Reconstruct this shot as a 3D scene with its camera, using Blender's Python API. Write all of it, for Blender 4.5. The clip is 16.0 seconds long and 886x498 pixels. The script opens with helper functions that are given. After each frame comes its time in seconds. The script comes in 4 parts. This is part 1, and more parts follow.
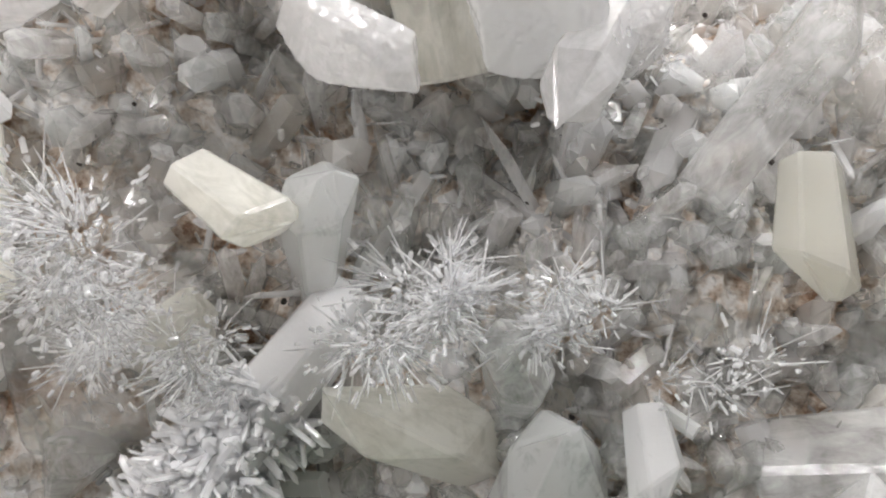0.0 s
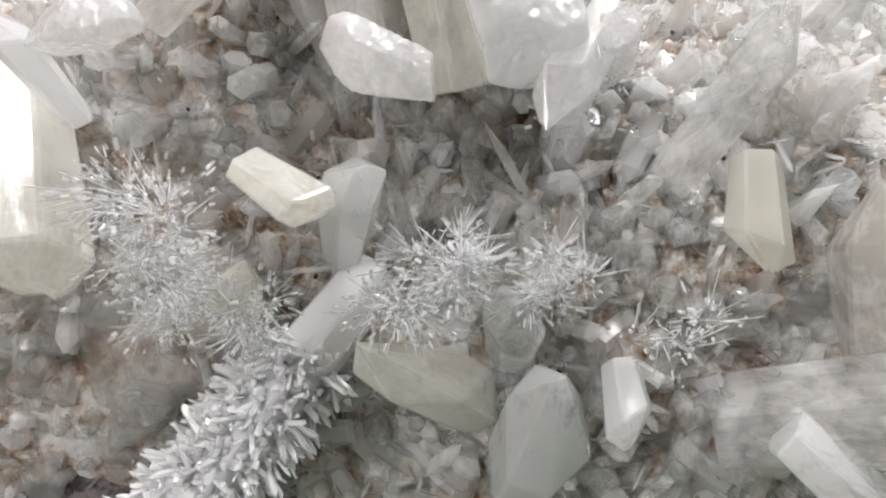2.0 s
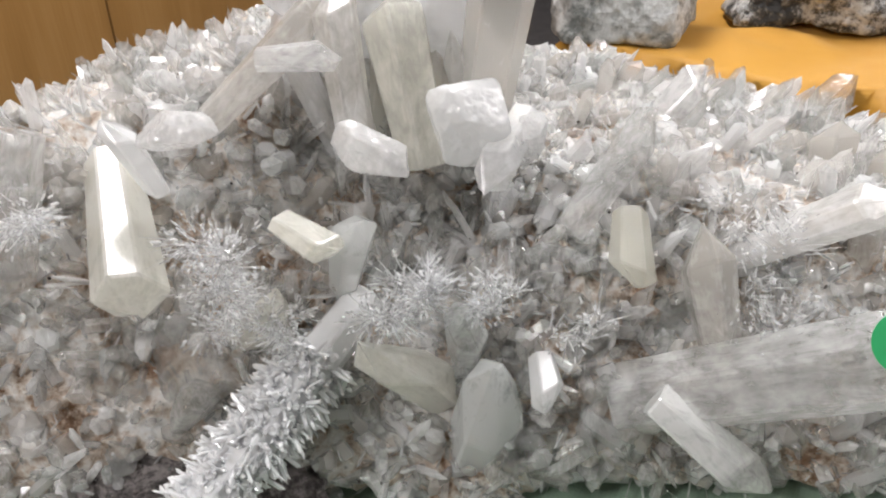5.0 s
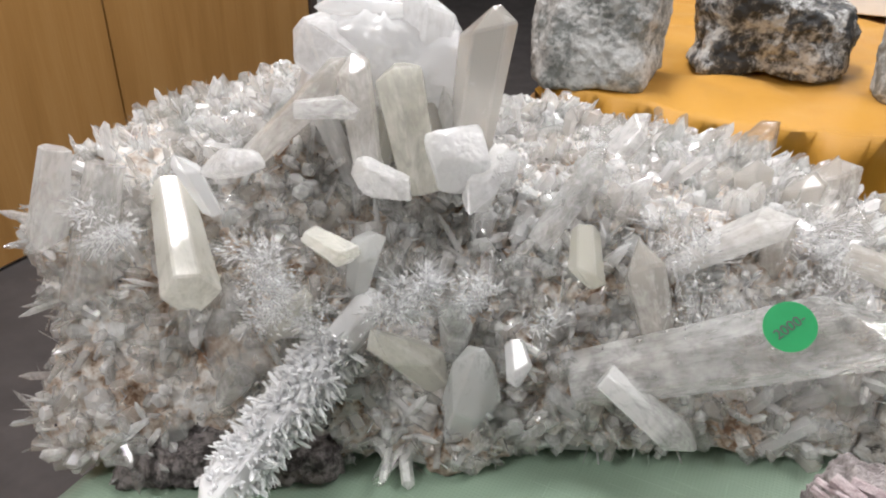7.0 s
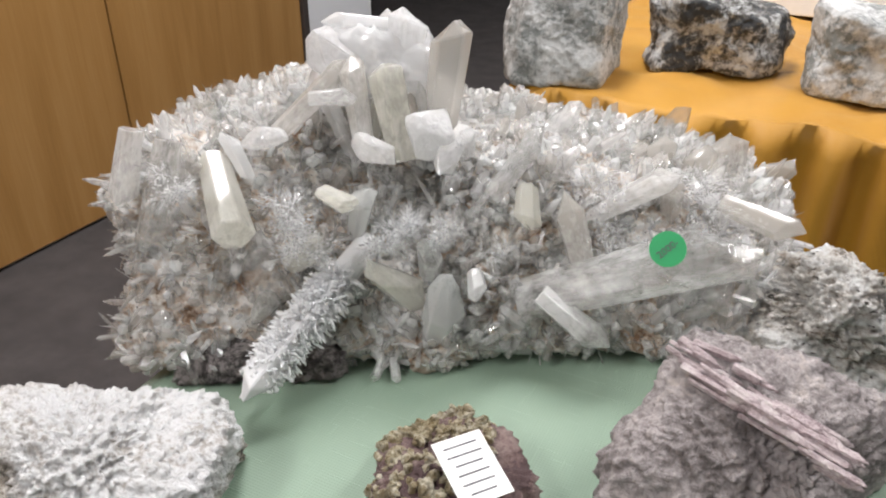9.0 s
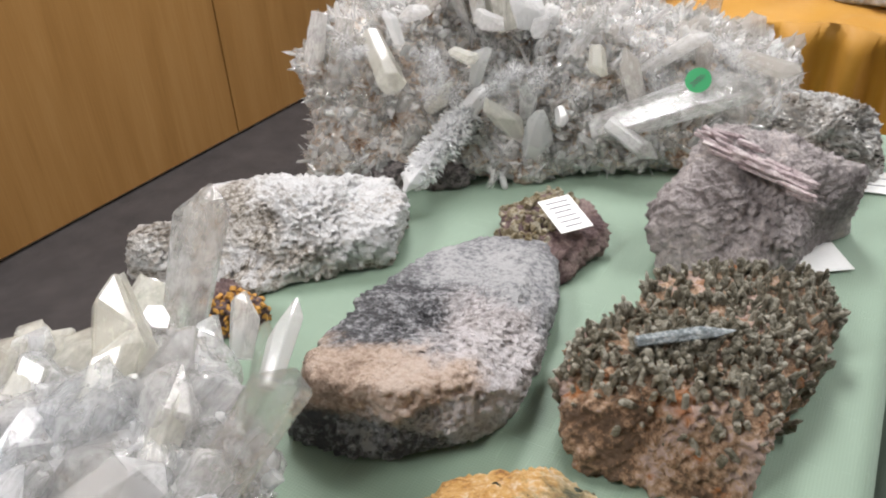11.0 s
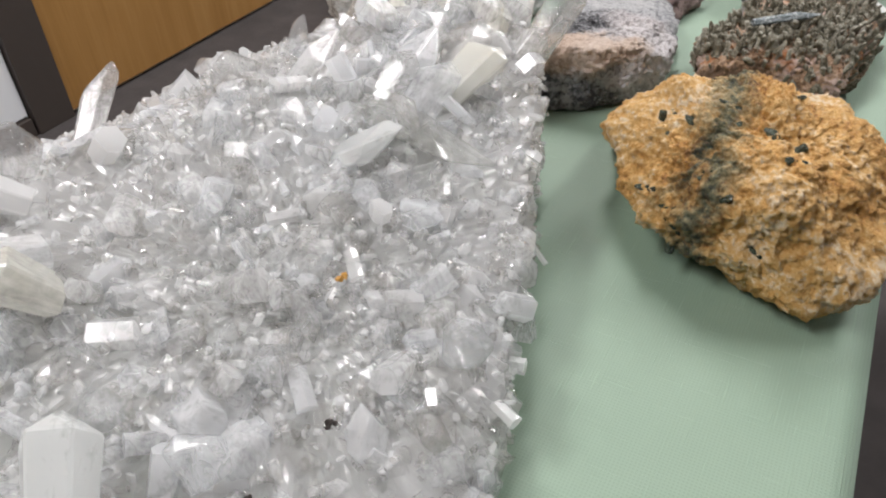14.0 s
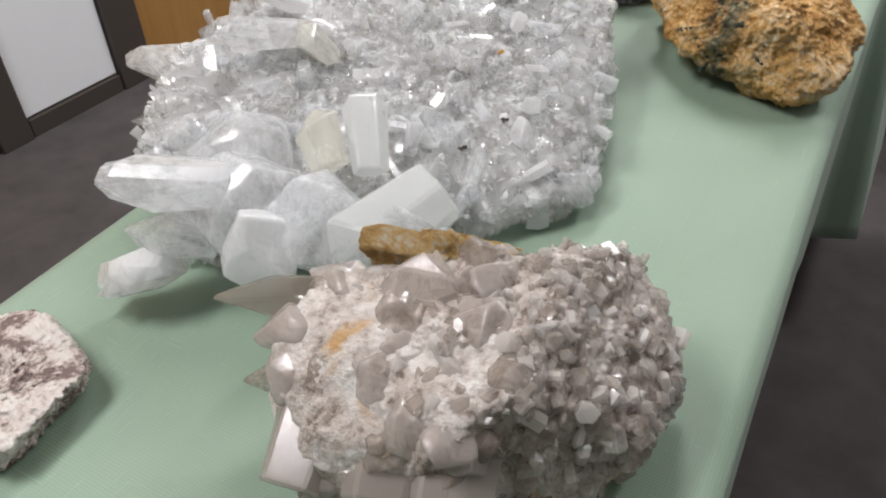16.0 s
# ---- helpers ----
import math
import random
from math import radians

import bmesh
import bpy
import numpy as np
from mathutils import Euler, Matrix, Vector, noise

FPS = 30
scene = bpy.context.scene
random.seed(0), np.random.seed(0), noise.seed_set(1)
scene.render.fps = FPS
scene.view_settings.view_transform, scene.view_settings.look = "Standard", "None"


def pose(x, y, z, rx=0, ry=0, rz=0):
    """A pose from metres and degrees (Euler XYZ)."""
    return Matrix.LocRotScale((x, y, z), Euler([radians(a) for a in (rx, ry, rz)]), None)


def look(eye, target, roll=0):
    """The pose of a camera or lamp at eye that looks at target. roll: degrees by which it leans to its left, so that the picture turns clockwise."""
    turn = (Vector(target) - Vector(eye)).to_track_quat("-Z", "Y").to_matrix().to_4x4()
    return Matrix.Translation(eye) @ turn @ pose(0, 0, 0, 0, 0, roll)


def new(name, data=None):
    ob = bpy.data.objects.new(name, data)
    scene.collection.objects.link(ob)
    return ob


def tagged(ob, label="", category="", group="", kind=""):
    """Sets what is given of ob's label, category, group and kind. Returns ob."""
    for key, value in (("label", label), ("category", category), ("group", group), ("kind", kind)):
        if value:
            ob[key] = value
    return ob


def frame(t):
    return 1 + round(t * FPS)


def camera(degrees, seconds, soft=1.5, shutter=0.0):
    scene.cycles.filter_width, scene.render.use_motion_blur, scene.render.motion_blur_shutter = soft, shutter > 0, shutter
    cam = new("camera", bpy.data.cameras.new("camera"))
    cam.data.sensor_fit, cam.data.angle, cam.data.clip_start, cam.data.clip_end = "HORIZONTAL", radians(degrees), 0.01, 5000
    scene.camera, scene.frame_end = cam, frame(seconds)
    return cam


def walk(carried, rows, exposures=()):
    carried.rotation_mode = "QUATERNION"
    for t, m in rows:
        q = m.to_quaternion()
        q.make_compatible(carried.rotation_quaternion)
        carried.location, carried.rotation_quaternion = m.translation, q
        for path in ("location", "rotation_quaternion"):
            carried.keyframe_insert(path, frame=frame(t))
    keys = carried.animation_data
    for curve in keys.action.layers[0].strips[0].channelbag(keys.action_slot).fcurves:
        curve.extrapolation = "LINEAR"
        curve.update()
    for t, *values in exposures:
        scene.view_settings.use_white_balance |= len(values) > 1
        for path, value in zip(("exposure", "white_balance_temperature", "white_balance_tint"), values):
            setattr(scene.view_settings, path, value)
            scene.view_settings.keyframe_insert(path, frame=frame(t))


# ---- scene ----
cam = camera(60.4, 16.0, soft=2.0)
PATH = [
    (0, (-0.008, -0.043, 0.965), (-0.887, 1.307, -0.22), -1.4),
    (0.5, (-0.006, -0.05, 0.969), (-0.895, 1.301, -0.206), -1.7),
    (1, (-0.003, -0.059, 0.973), (-0.87, 1.312, -0.197), -0.9),
    (1.5, (-0.001, -0.068, 0.979), (-0.847, 1.308, -0.201), -0.5),
    (2, (0.005, -0.076, 0.984), (-0.843, 1.292, -0.203), -0.8),
    (2.5, (0.017, -0.089, 0.99), (-0.835, 1.303, -0.165), -0.9),
    (3, (0.029, -0.106, 0.997), (-0.842, 1.324, -0.097), -1.5),
    (3.5, (0.037, -0.115, 1.004), (-0.827, 1.327, -0.079), -1.4),
    (4, (0.037, -0.133, 1.007), (-0.808, 1.344, -0.043), -1.1),
    (4.2, (0.039, -0.134, 1.015), (-0.791, 1.327, -0.07), -0.9),
    (6.5, (0.074, -0.214, 1.049), (-0.732, 1.33, 0.065), 0.4),
    (7, (0.085, -0.227, 1.068), (-0.72, 1.318, 0.086), 0.6),
    (7.5, (0.09, -0.25, 1.08), (-0.716, 1.303, 0.111), 0.5),
    (8, (0.105, -0.266, 1.095), (-0.689, 1.297, 0.132), 0.5),
    (8.2, (0.111, -0.277, 1.103), (-0.673, 1.288, 0.136), 0.4),
    (10.3, (0.241, -0.505, 1.11), (-0.592, 1.009, 0.104), -1.2),
    (10.5, (0.243, -0.529, 1.113), (-0.609, 0.962, 0.088), -1.6),
    (11, (0.243, -0.61, 1.12), (-0.642, 0.833, 0.056), -3.0),
    (11.5, (0.246, -0.712, 1.121), (-0.592, 0.713, -0.004), -3.4),
    (12, (0.239, -0.775, 1.118), (-0.541, 0.656, -0.041), -2.9),
    (12.5, (0.234, -0.832, 1.109), (-0.55, 0.575, -0.076), -3.1),
    (13, (0.241, -0.882, 1.104), (-0.546, 0.494, -0.117), -2.9),
    (13.5, (0.243, -0.928, 1.107), (-0.539, 0.422, -0.144), -2.6),
    (14, (0.233, -0.958, 1.101), (-0.552, 0.381, -0.16), -2.6),
    (14.5, (0.256, -1.019, 1.118), (-0.534, 0.343, -0.116), -2.2),
    (15, (0.301, -1.133, 1.135), (-0.503, 0.253, -0.061), -1.9),
    (15.5, (0.317, -1.222, 1.135), (-0.503, 0.149, -0.068), -2.0),
    (16, (0.305, -1.282, 1.114), (-0.51, 0.053, -0.133), -2.4),
]
walk(cam, [(t, look(eye, target, roll)) for t, eye, target, roll in PATH])

# ---- world and light ----
world = bpy.data.worlds.new("world")
scene.world = world
world.use_nodes = True
world.node_tree.nodes["Background"].inputs[0].default_value = (0.9, 0.95, 1.0, 1)
world.node_tree.nodes["Background"].inputs[1].default_value = 0.06

TABLE = 0.74
ROOM = 2.75


# ---- materials ----
class Nodes:
    """A node material, written line by line."""

    def __init__(self, name):
        self.mat = bpy.data.materials.new(name)
        self.mat.use_nodes = True
        self.tex = None
        self.tree = self.mat.node_tree
        self.bsdf = self.tree.nodes["Principled BSDF"]
        self.out = self.tree.nodes["Material Output"]

    def add(self, kind, **values):
        n = self.tree.nodes.new(kind)
        for k, v in values.items():
            n.inputs[k].default_value = v
        return n

    def link(self, a, b):
        self.tree.links.new(a, b)

    def coords(self, scale=(1, 1, 1)):
        if self.tex is None:
            self.tex = self.add("ShaderNodeTexCoord")
        m = self.add("ShaderNodeMapping")
        m.inputs["Scale"].default_value = scale
        self.link(self.tex.outputs["Object"], m.inputs[0])
        return m.outputs[0]

    def noise(self, scale, detail=6, rough=0.6, stretch=(1, 1, 1), distort=0.0):
        n = self.add("ShaderNodeTexNoise", Scale=scale, Detail=detail, Roughness=rough, Distortion=distort)
        self.link(self.coords(stretch), n.inputs["Vector"])
        return n.outputs["Fac"]

    def ramp(self, fac, stops):
        r = self.add("ShaderNodeValToRGB")
        el = r.color_ramp.elements
        while len(el) < len(stops):
            el.new(0.5)
        for e, (p, c) in zip(el, stops):
            e.position = p
            e.color = (*c, 1) if len(c) == 3 else c
        self.link(fac, r.inputs[0])
        return r.outputs[0]

    def grey(self, fac, lo, hi, a=0.0, b=1.0):
        m = self.add("ShaderNodeMapRange")
        m.inputs[1].default_value, m.inputs[2].default_value = lo, hi
        m.inputs[3].default_value, m.inputs[4].default_value = a, b
        self.link(fac, m.inputs[0])
        return m.outputs[0]

    def mix(self, fac, a, b, blend="MIX"):
        m = self.tree.nodes.new("ShaderNodeMix")
        m.data_type, m.blend_type = "RGBA", blend
        for sock, v in ((m.inputs[0], fac), (m.inputs[6], a), (m.inputs[7], b)):
            if isinstance(v, (int, float)):
                sock.default_value = v if sock == m.inputs[0] else (v, v, v, 1)
            elif isinstance(v, tuple):
                sock.default_value = (*v, 1)
            else:
                self.link(v, sock)
        return m.outputs[2]

    def maths(self, op, a, b=0.0):
        m = self.tree.nodes.new("ShaderNodeMath")
        m.operation = op
        for sock, v in zip(m.inputs, (a, b)):
            if isinstance(v, (int, float)):
                sock.default_value = v
            else:
                self.link(v, sock)
        return m.outputs[0]

    def bump(self, fac, strength, distance, under=None):
        b = self.add("ShaderNodeBump", Strength=strength, Distance=distance)
        self.link(fac, b.inputs["Height"])
        if under is not None:
            self.link(under, b.inputs["Normal"])
        return b.outputs[0]

    def put(self, **sockets):
        for k, v in sockets.items():
            s = self.bsdf.inputs[k.replace("_", " ")]
            if isinstance(v, (int, float)):
                s.default_value = v
            elif isinstance(v, tuple):
                s.default_value = (*v, 1)
            else:
                self.link(v, s)
        return self


def quartz(name, tint, clear, rough=0.12, smoke=(0.8, 0.76, 0.7), veil=0.5, glow=0.006, back=0.42):
    """Quartz: clear stone with milky clouds, milkier towards the root; clear is the share of light let through."""
    n = Nodes(name)
    cloud = n.noise(62, 5, 0.62, (1, 1, 1), 0.5)
    wisp = n.noise(1, 4, 0.65, (210, 210, 70), 1.2)
    fine = n.noise(420, 3, 0.6)
    rand = n.add("ShaderNodeObjectInfo").outputs["Random"]
    isl = n.add("ShaderNodeNewGeometry").outputs["Random Per Island"]
    grown = n.add("ShaderNodeAttribute")
    grown.attribute_name = "grown"
    both = n.maths("FRACT", n.maths("ADD", rand, isl))
    veils = n.maths("ADD", n.maths("MULTIPLY", cloud, 0.6), n.maths("MULTIPLY", wisp, 0.4))
    veils = n.maths("ADD", veils, n.maths("MULTIPLY", n.maths("SUBTRACT", both, 0.5), veil))
    veils = n.maths("SUBTRACT", veils, n.maths("MULTIPLY", n.maths("SUBTRACT", grown.outputs["Fac"], 0.35), 0.16))
    milk = n.grey(veils, 0.34, 0.62)
    col = n.mix(milk, smoke, tint)
    col = n.mix(n.grey(fine, 0.62, 0.8, 0, 0.12), col, (0.95, 0.95, 0.94))
    nor = n.bump(n.noise(1, 2, 0.5, (60, 60, 1100)), 0.1, 0.0005, n.bump(wisp, 0.12, 0.0015))
    n.put(Base_Color=col, Roughness=n.grey(fine, 0.3, 0.8, rough * 0.4, rough * 1.6), IOR=1.54, Normal=nor)
    n.put(Subsurface_Weight=0.8, Subsurface_Scale=glow)
    n.bsdf.inputs["Subsurface Radius"].default_value = (1.0, 1.0, 1.0)
    through_light = n.add("ShaderNodeBsdfTranslucent")
    n.link(n.mix(0.6, col, (0.99, 0.99, 0.99)), through_light.inputs["Color"])
    n.link(nor, through_light.inputs["Normal"])
    both_ways = n.add("ShaderNodeMixShader", Fac=back)
    n.link(n.bsdf.outputs[0], both_ways.inputs[1])
    n.link(through_light.outputs[0], both_ways.inputs[2])
    pale = n.mix(0.7, col, (0.99, 0.99, 0.985))
    see = n.add("ShaderNodeBsdfTransparent")
    n.link(pale, see.inputs["Color"])
    bend = n.add("ShaderNodeBsdfRefraction", IOR=1.22, Roughness=rough * 0.3)
    n.link(pale, bend.inputs["Color"])
    n.link(nor, bend.inputs["Normal"])
    inside = n.add("ShaderNodeMixShader", Fac=0.3)
    n.link(see.outputs[0], inside.inputs[1])
    n.link(bend.outputs[0], inside.inputs[2])
    clearer = n.add("ShaderNodeMixShader")
    n.link(n.grey(milk, 0, 1, min(0.9, clear), clear * 0.45), clearer.inputs[0])
    n.link(both_ways.outputs[0], clearer.inputs[1])
    n.link(inside.outputs[0], clearer.inputs[2])
    sheen = n.add("ShaderNodeBsdfAnisotropic", Roughness=rough * 0.75)
    n.link(nor, sheen.inputs["Normal"])
    skin = n.add("ShaderNodeMixShader")
    graze = n.maths("POWER", n.add("ShaderNodeLayerWeight").outputs["Facing"], 4.0)
    n.link(n.grey(graze, 0, 1, 0.045, 0.45), skin.inputs[0])
    n.link(clearer.outputs[0], skin.inputs[1])
    n.link(sheen.outputs[0], skin.inputs[2])
    n.link(skin.outputs[0], n.out.inputs["Surface"])
    return n.mat


def stone(name, stops, scale, grain=260, bump=0.6, rough=0.75, sparkle=0.0, spots=None, spot_scale=90, stretch=(1, 1, 1)):
    """Rock with two scales of mottling, dark or light specks and a rough relief."""
    n = Nodes(name)
    big = n.noise(scale, 8, 0.66, stretch, 0.6)
    fine = n.noise(grain, 5, 0.7, stretch)
    col = n.ramp(n.grey(n.mix(0.38, big, fine), 0.36, 0.64), stops)
    if spots:
        s = n.noise(spot_scale, 4, 0.6, stretch, 0.4)
        col = n.mix(n.grey(s, 0.6, 0.67), col, spots)
    r = n.grey(fine, 0.3, 0.7, rough - 0.25, min(1, rough + 0.15))
    if sparkle:
        r = n.mix(n.grey(n.noise(grain * 3, 1, 0.5), 0.62, 0.66, 0, sparkle), r, 0.15)
    nor = n.bump(fine, bump, 0.006, n.bump(n.noise(scale * 4, 6, 0.7, stretch), 0.6, 0.008))
    n.put(Base_Color=col, Roughness=r, Normal=nor)
    return n.mat


def cloth(name, a, b, weave=900, slub=True):
    n = Nodes(name)
    wx = n.add("ShaderNodeTexWave", Scale=weave / 6.28, Distortion=0.6, Detail=1)
    wx.bands_direction = "X"
    wy = n.add("ShaderNodeTexWave", Scale=weave / 6.28, Distortion=0.6, Detail=1)
    wy.bands_direction = "Y"
    for w in (wx, wy):
        n.link(n.coords(), w.inputs["Vector"])
    weft = n.maths("MULTIPLY", wx.outputs["Fac"], wy.outputs["Fac"])
    big = n.noise(6, 4, 0.5)
    thread = n.noise(1, 2, 0.5, (700, 22, 700))
    thread2 = n.noise(1, 2, 0.5, (22, 700, 700))
    sl = n.maths("MAXIMUM", n.grey(thread, 0.66, 0.74), n.grey(thread2, 0.67, 0.75))
    col = n.mix(n.grey(big, 0.3, 0.7), a, b)
    col = n.mix(n.maths("MULTIPLY", weft, 0.22), col, tuple(c * 0.55 for c in a))
    col = n.mix(n.maths("MULTIPLY", sl, 0.22), col, tuple(min(1, c * 1.6) for c in a))
    nor = n.bump(weft, 0.25, 0.0005, n.bump(sl, 0.5, 0.0006))
    n.put(Base_Color=col, Roughness=0.6, Normal=nor, Sheen_Weight=0.15)
    return n.mat


def plain(name, colour, rough, scale=40, spread=0.12, bump=0.05):
    n = Nodes(name)
    a = n.noise(scale, 5, 0.6)
    b = n.noise(scale * 9, 3, 0.6)
    col = n.mix(n.mix(0.4, a, b), tuple(c * (1 - spread) for c in colour), tuple(min(1, c * (1 + spread)) for c in colour))
    n.put(Base_Color=col, Roughness=rough, Normal=n.bump(b, bump, 0.002))
    return n.mat


def veneer(name):
    n = Nodes(name)
    g = n.noise(1, 6, 0.6, (14, 14, 1.2), 0.3)
    fine = n.noise(1, 4, 0.7, (260, 260, 5))
    col = n.ramp(n.mix(0.35, g, fine), [(0.3, (0.25, 0.125, 0.034)), (0.5, (0.32, 0.168, 0.051)), (0.72, (0.385, 0.218, 0.077))])
    n.put(Base_Color=col, Roughness=0.42, Normal=n.bump(fine, 0.08, 0.001))
    return n.mat


def carpet(name):
    n = Nodes(name)
    a = n.noise(9, 5, 0.6)
    b = n.noise(700, 2, 0.6)
    col = n.ramp(n.mix(0.5, a, b), [(0.3, (0.035, 0.03, 0.03)), (0.7, (0.095, 0.083, 0.08))])
    n.put(Base_Color=col, Roughness=0.95, Normal=n.bump(b, 0.8, 0.003))
    return n.mat


MILK = quartz("milky_quartz", (0.94, 0.935, 0.92), 0.66, 0.1)
DRUSE = quartz("druse_quartz", (0.95, 0.94, 0.93), 0.75, 0.1, (0.86, 0.82, 0.78))
CLEAR = quartz("clear_quartz", (0.95, 0.955, 0.955), 0.95, 0.06, (0.93, 0.92, 0.9))
CREAM = quartz("cream_quartz", (0.94, 0.92, 0.84), 0.62, 0.14, (0.92, 0.9, 0.8), 0.6)
SNOW = quartz("frosted_quartz", (0.95, 0.955, 0.96), 0.52, 0.14, (0.93, 0.92, 0.91), 0.6)
WHITE = quartz("white_needle_quartz", (0.97, 0.975, 0.985), 0.72, 0.09, (0.96, 0.965, 0.975), 0.5, 0.003, 0.4)
GLASS = quartz("glassy_quartz", (0.9, 0.9, 0.89), 1.0, 0.06, (0.88, 0.87, 0.85), 0.3)
ICE = quartz("icy_quartz", (0.93, 0.955, 0.985), 0.85, 0.08, (0.93, 0.95, 0.97), 0.35, 0.012, 0.5)
FROST = quartz("snow_white_quartz", (0.97, 0.975, 0.985), 0.1, 0.16, (0.96, 0.965, 0.975), 0.5, 0.002, 0.2)
GREYQ = quartz("grey_quartz", (0.86, 0.88, 0.87), 0.85, 0.1, (0.78, 0.79, 0.77))
SMOKY = quartz("smoky_quartz", (0.58, 0.52, 0.48), 0.72, 0.08, (0.46, 0.39, 0.33))
BED = stone("crystal_bed", [(0.12, (0.2, 0.11, 0.06)), (0.36, (0.55, 0.45, 0.36)), (0.58, (0.82, 0.78, 0.73)), (0.9, (0.93, 0.92, 0.91))], 34, 200, 0.8, 0.5, 0.6)
MATRIX = stone("grey_matrix", [(0.3, (0.06, 0.05, 0.047)), (0.5, (0.17, 0.15, 0.145)), (0.7, (0.36, 0.32, 0.31))], 60, 260, 1.0, 0.85)
MARBLE = stone("white_rock", [(0.06, (0.07, 0.06, 0.05)), (0.24, (0.3, 0.25, 0.2)), (0.42, (0.6, 0.56, 0.51)), (0.78, (0.82, 0.81, 0.79))], 20, 170, 1.0, 0.7, 0.3, (0.07, 0.06, 0.05), 90, (1, 1, 2.8))
LILAC = stone("lilac_rock", [(0.1, (0.18, 0.155, 0.15)), (0.4, (0.36, 0.32, 0.315)), (0.62, (0.5, 0.45, 0.44)), (0.9, (0.64, 0.57, 0.53))], 14, 170, 0.9, 0.7, 0.4)
LEPID = stone("pink_fibres", [(0.2, (0.4, 0.31, 0.32)), (0.55, (0.6, 0.5, 0.51)), (0.85, (0.72, 0.65, 0.63))], 50, 300, 0.5, 0.45, 0.3)
RUST = stone("rusty_matrix", [(0.32, (0.16, 0.1, 0.06)), (0.47, (0.36, 0.22, 0.13)), (0.58, (0.5, 0.34, 0.22)), (0.75, (0.56, 0.42, 0.36))], 22, 190, 0.9, 0.75, 0.2, (0.42, 0.17, 0.06), 30)
OLIVE = stone("olive_spikes", [(0.3, (0.14, 0.125, 0.085)), (0.5, (0.27, 0.25, 0.19)), (0.75, (0.42, 0.4, 0.33))], 60, 400, 0.4, 0.55)
BLUESP = stone("blue_grey_crystal", [(0.3, (0.16, 0.19, 0.2)), (0.7, (0.4, 0.44, 0.45))], 60, 300, 0.3, 0.3)
MICA = stone("gold_mica", [(0.3, (0.22, 0.17, 0.09)), (0.55, (0.42, 0.36, 0.24)), (0.8, (0.62, 0.57, 0.45))], 60, 260, 0.7, 0.4, 0.8)
MAROON = stone("maroon_rock", [(0.3, (0.09, 0.05, 0.05)), (0.6, (0.2, 0.13, 0.12)), (0.8, (0.3, 0.22, 0.2))], 35, 200, 0.8, 0.7)
PINKISH = stone("pale_pink_rock", [(0.33, (0.2, 0.14, 0.13)), (0.46, (0.48, 0.39, 0.35)), (0.58, (0.68, 0.6, 0.55)), (0.8, (0.76, 0.71, 0.66))], 26, 160, 0.8, 0.75)
DARKROCK = stone("dark_mottled_rock", [(0.34, (0.035, 0.037, 0.04)), (0.48, (0.15, 0.14, 0.12)), (0.58, (0.3, 0.3, 0.3)), (0.78, (0.6, 0.6, 0.58))], 20, 120, 0.8, 0.6)
PALEROCK = stone("pale_grey_rock", [(0.3, (0.22, 0.23, 0.22)), (0.5, (0.46, 0.46, 0.45)), (0.75, (0.66, 0.66, 0.65))], 14, 120, 0.6, 0.6)
GREEN = cloth("sage_green_cloth", (0.205, 0.29, 0.212), (0.235, 0.32, 0.24))
ORANGE = cloth("marigold_cloth", (0.41, 0.19, 0.01), (0.48, 0.235, 0.016), 1200)
PAPER = plain("white_card", (0.82, 0.82, 0.8), 0.7)
INK = plain("grey_ink", (0.12, 0.12, 0.13), 0.7)
STICKER = plain("green_sticker", (0.02, 0.36, 0.12), 0.5)
WOOD = veneer("wood_veneer")
WHITEWALL = plain("white_panel", (0.7, 0.71, 0.73), 0.6, 8, 0.04)
DARKTRIM = plain("dark_trim", (0.05, 0.04, 0.035), 0.5)
CARPET = carpet("dark_carpet")
CEILING = plain("ceiling_paint", (0.75, 0.75, 0.74), 0.9)
METAL = plain("grey_metal", (0.25, 0.25, 0.26), 0.4)
DEBRIS = plain("black_grit", (0.03, 0.022, 0.018), 0.8)
IRON = plain("rust_stain", (0.5, 0.26, 0.05), 0.7, 60, 0.4)


# ---- mesh helpers ----
def mesh_of(name, verts, faces, mat, smooth=False):
    me = bpy.data.meshes.new(name)
    me.from_pydata([tuple(v) for v in verts], [], [tuple(f) for f in faces])
    me.materials.append(mat)
    if smooth:
        me.polygons.foreach_set("use_smooth", [True] * len(me.polygons))
    me.update()
    return me


def part(name, me, parent, label="", m=None):
    ob = new(name, me)
    ob.parent = parent
    if m is not None:
        ob.matrix_basis = m
    if label:
        tagged(ob, label)
    return ob


def thing(name, label, category, at=(0, 0, 0), turn=0, group="", kind=""):
    ob = new(name)
    ob.empty_display_size = 0.02
    ob.matrix_basis = pose(*at, 0, 0, turn)
    return tagged(ob, label, category, group, kind)


def box(a, b, bev=0.0):
    bm = bmesh.new()
    bmesh.ops.create_cube(bm, size=1)
    for v in bm.verts:
        v.co = [a[i] + (v.co[i] + 0.5) * (b[i] - a[i]) for i in range(3)]
    if bev:
        bmesh.ops.bevel(bm, geom=bm.edges[:], offset=bev, segments=2, affect="EDGES", profile=0.6)
    return bm


def from_bm(name, bm, mat, smooth=False):
    me = bpy.data.meshes.new(name)
    bm.to_mesh(me)
    bm.free()
    me.materials.append(mat)
    if smooth:
        me.polygons.foreach_set("use_smooth", [True] * len(me.polygons))
    return me


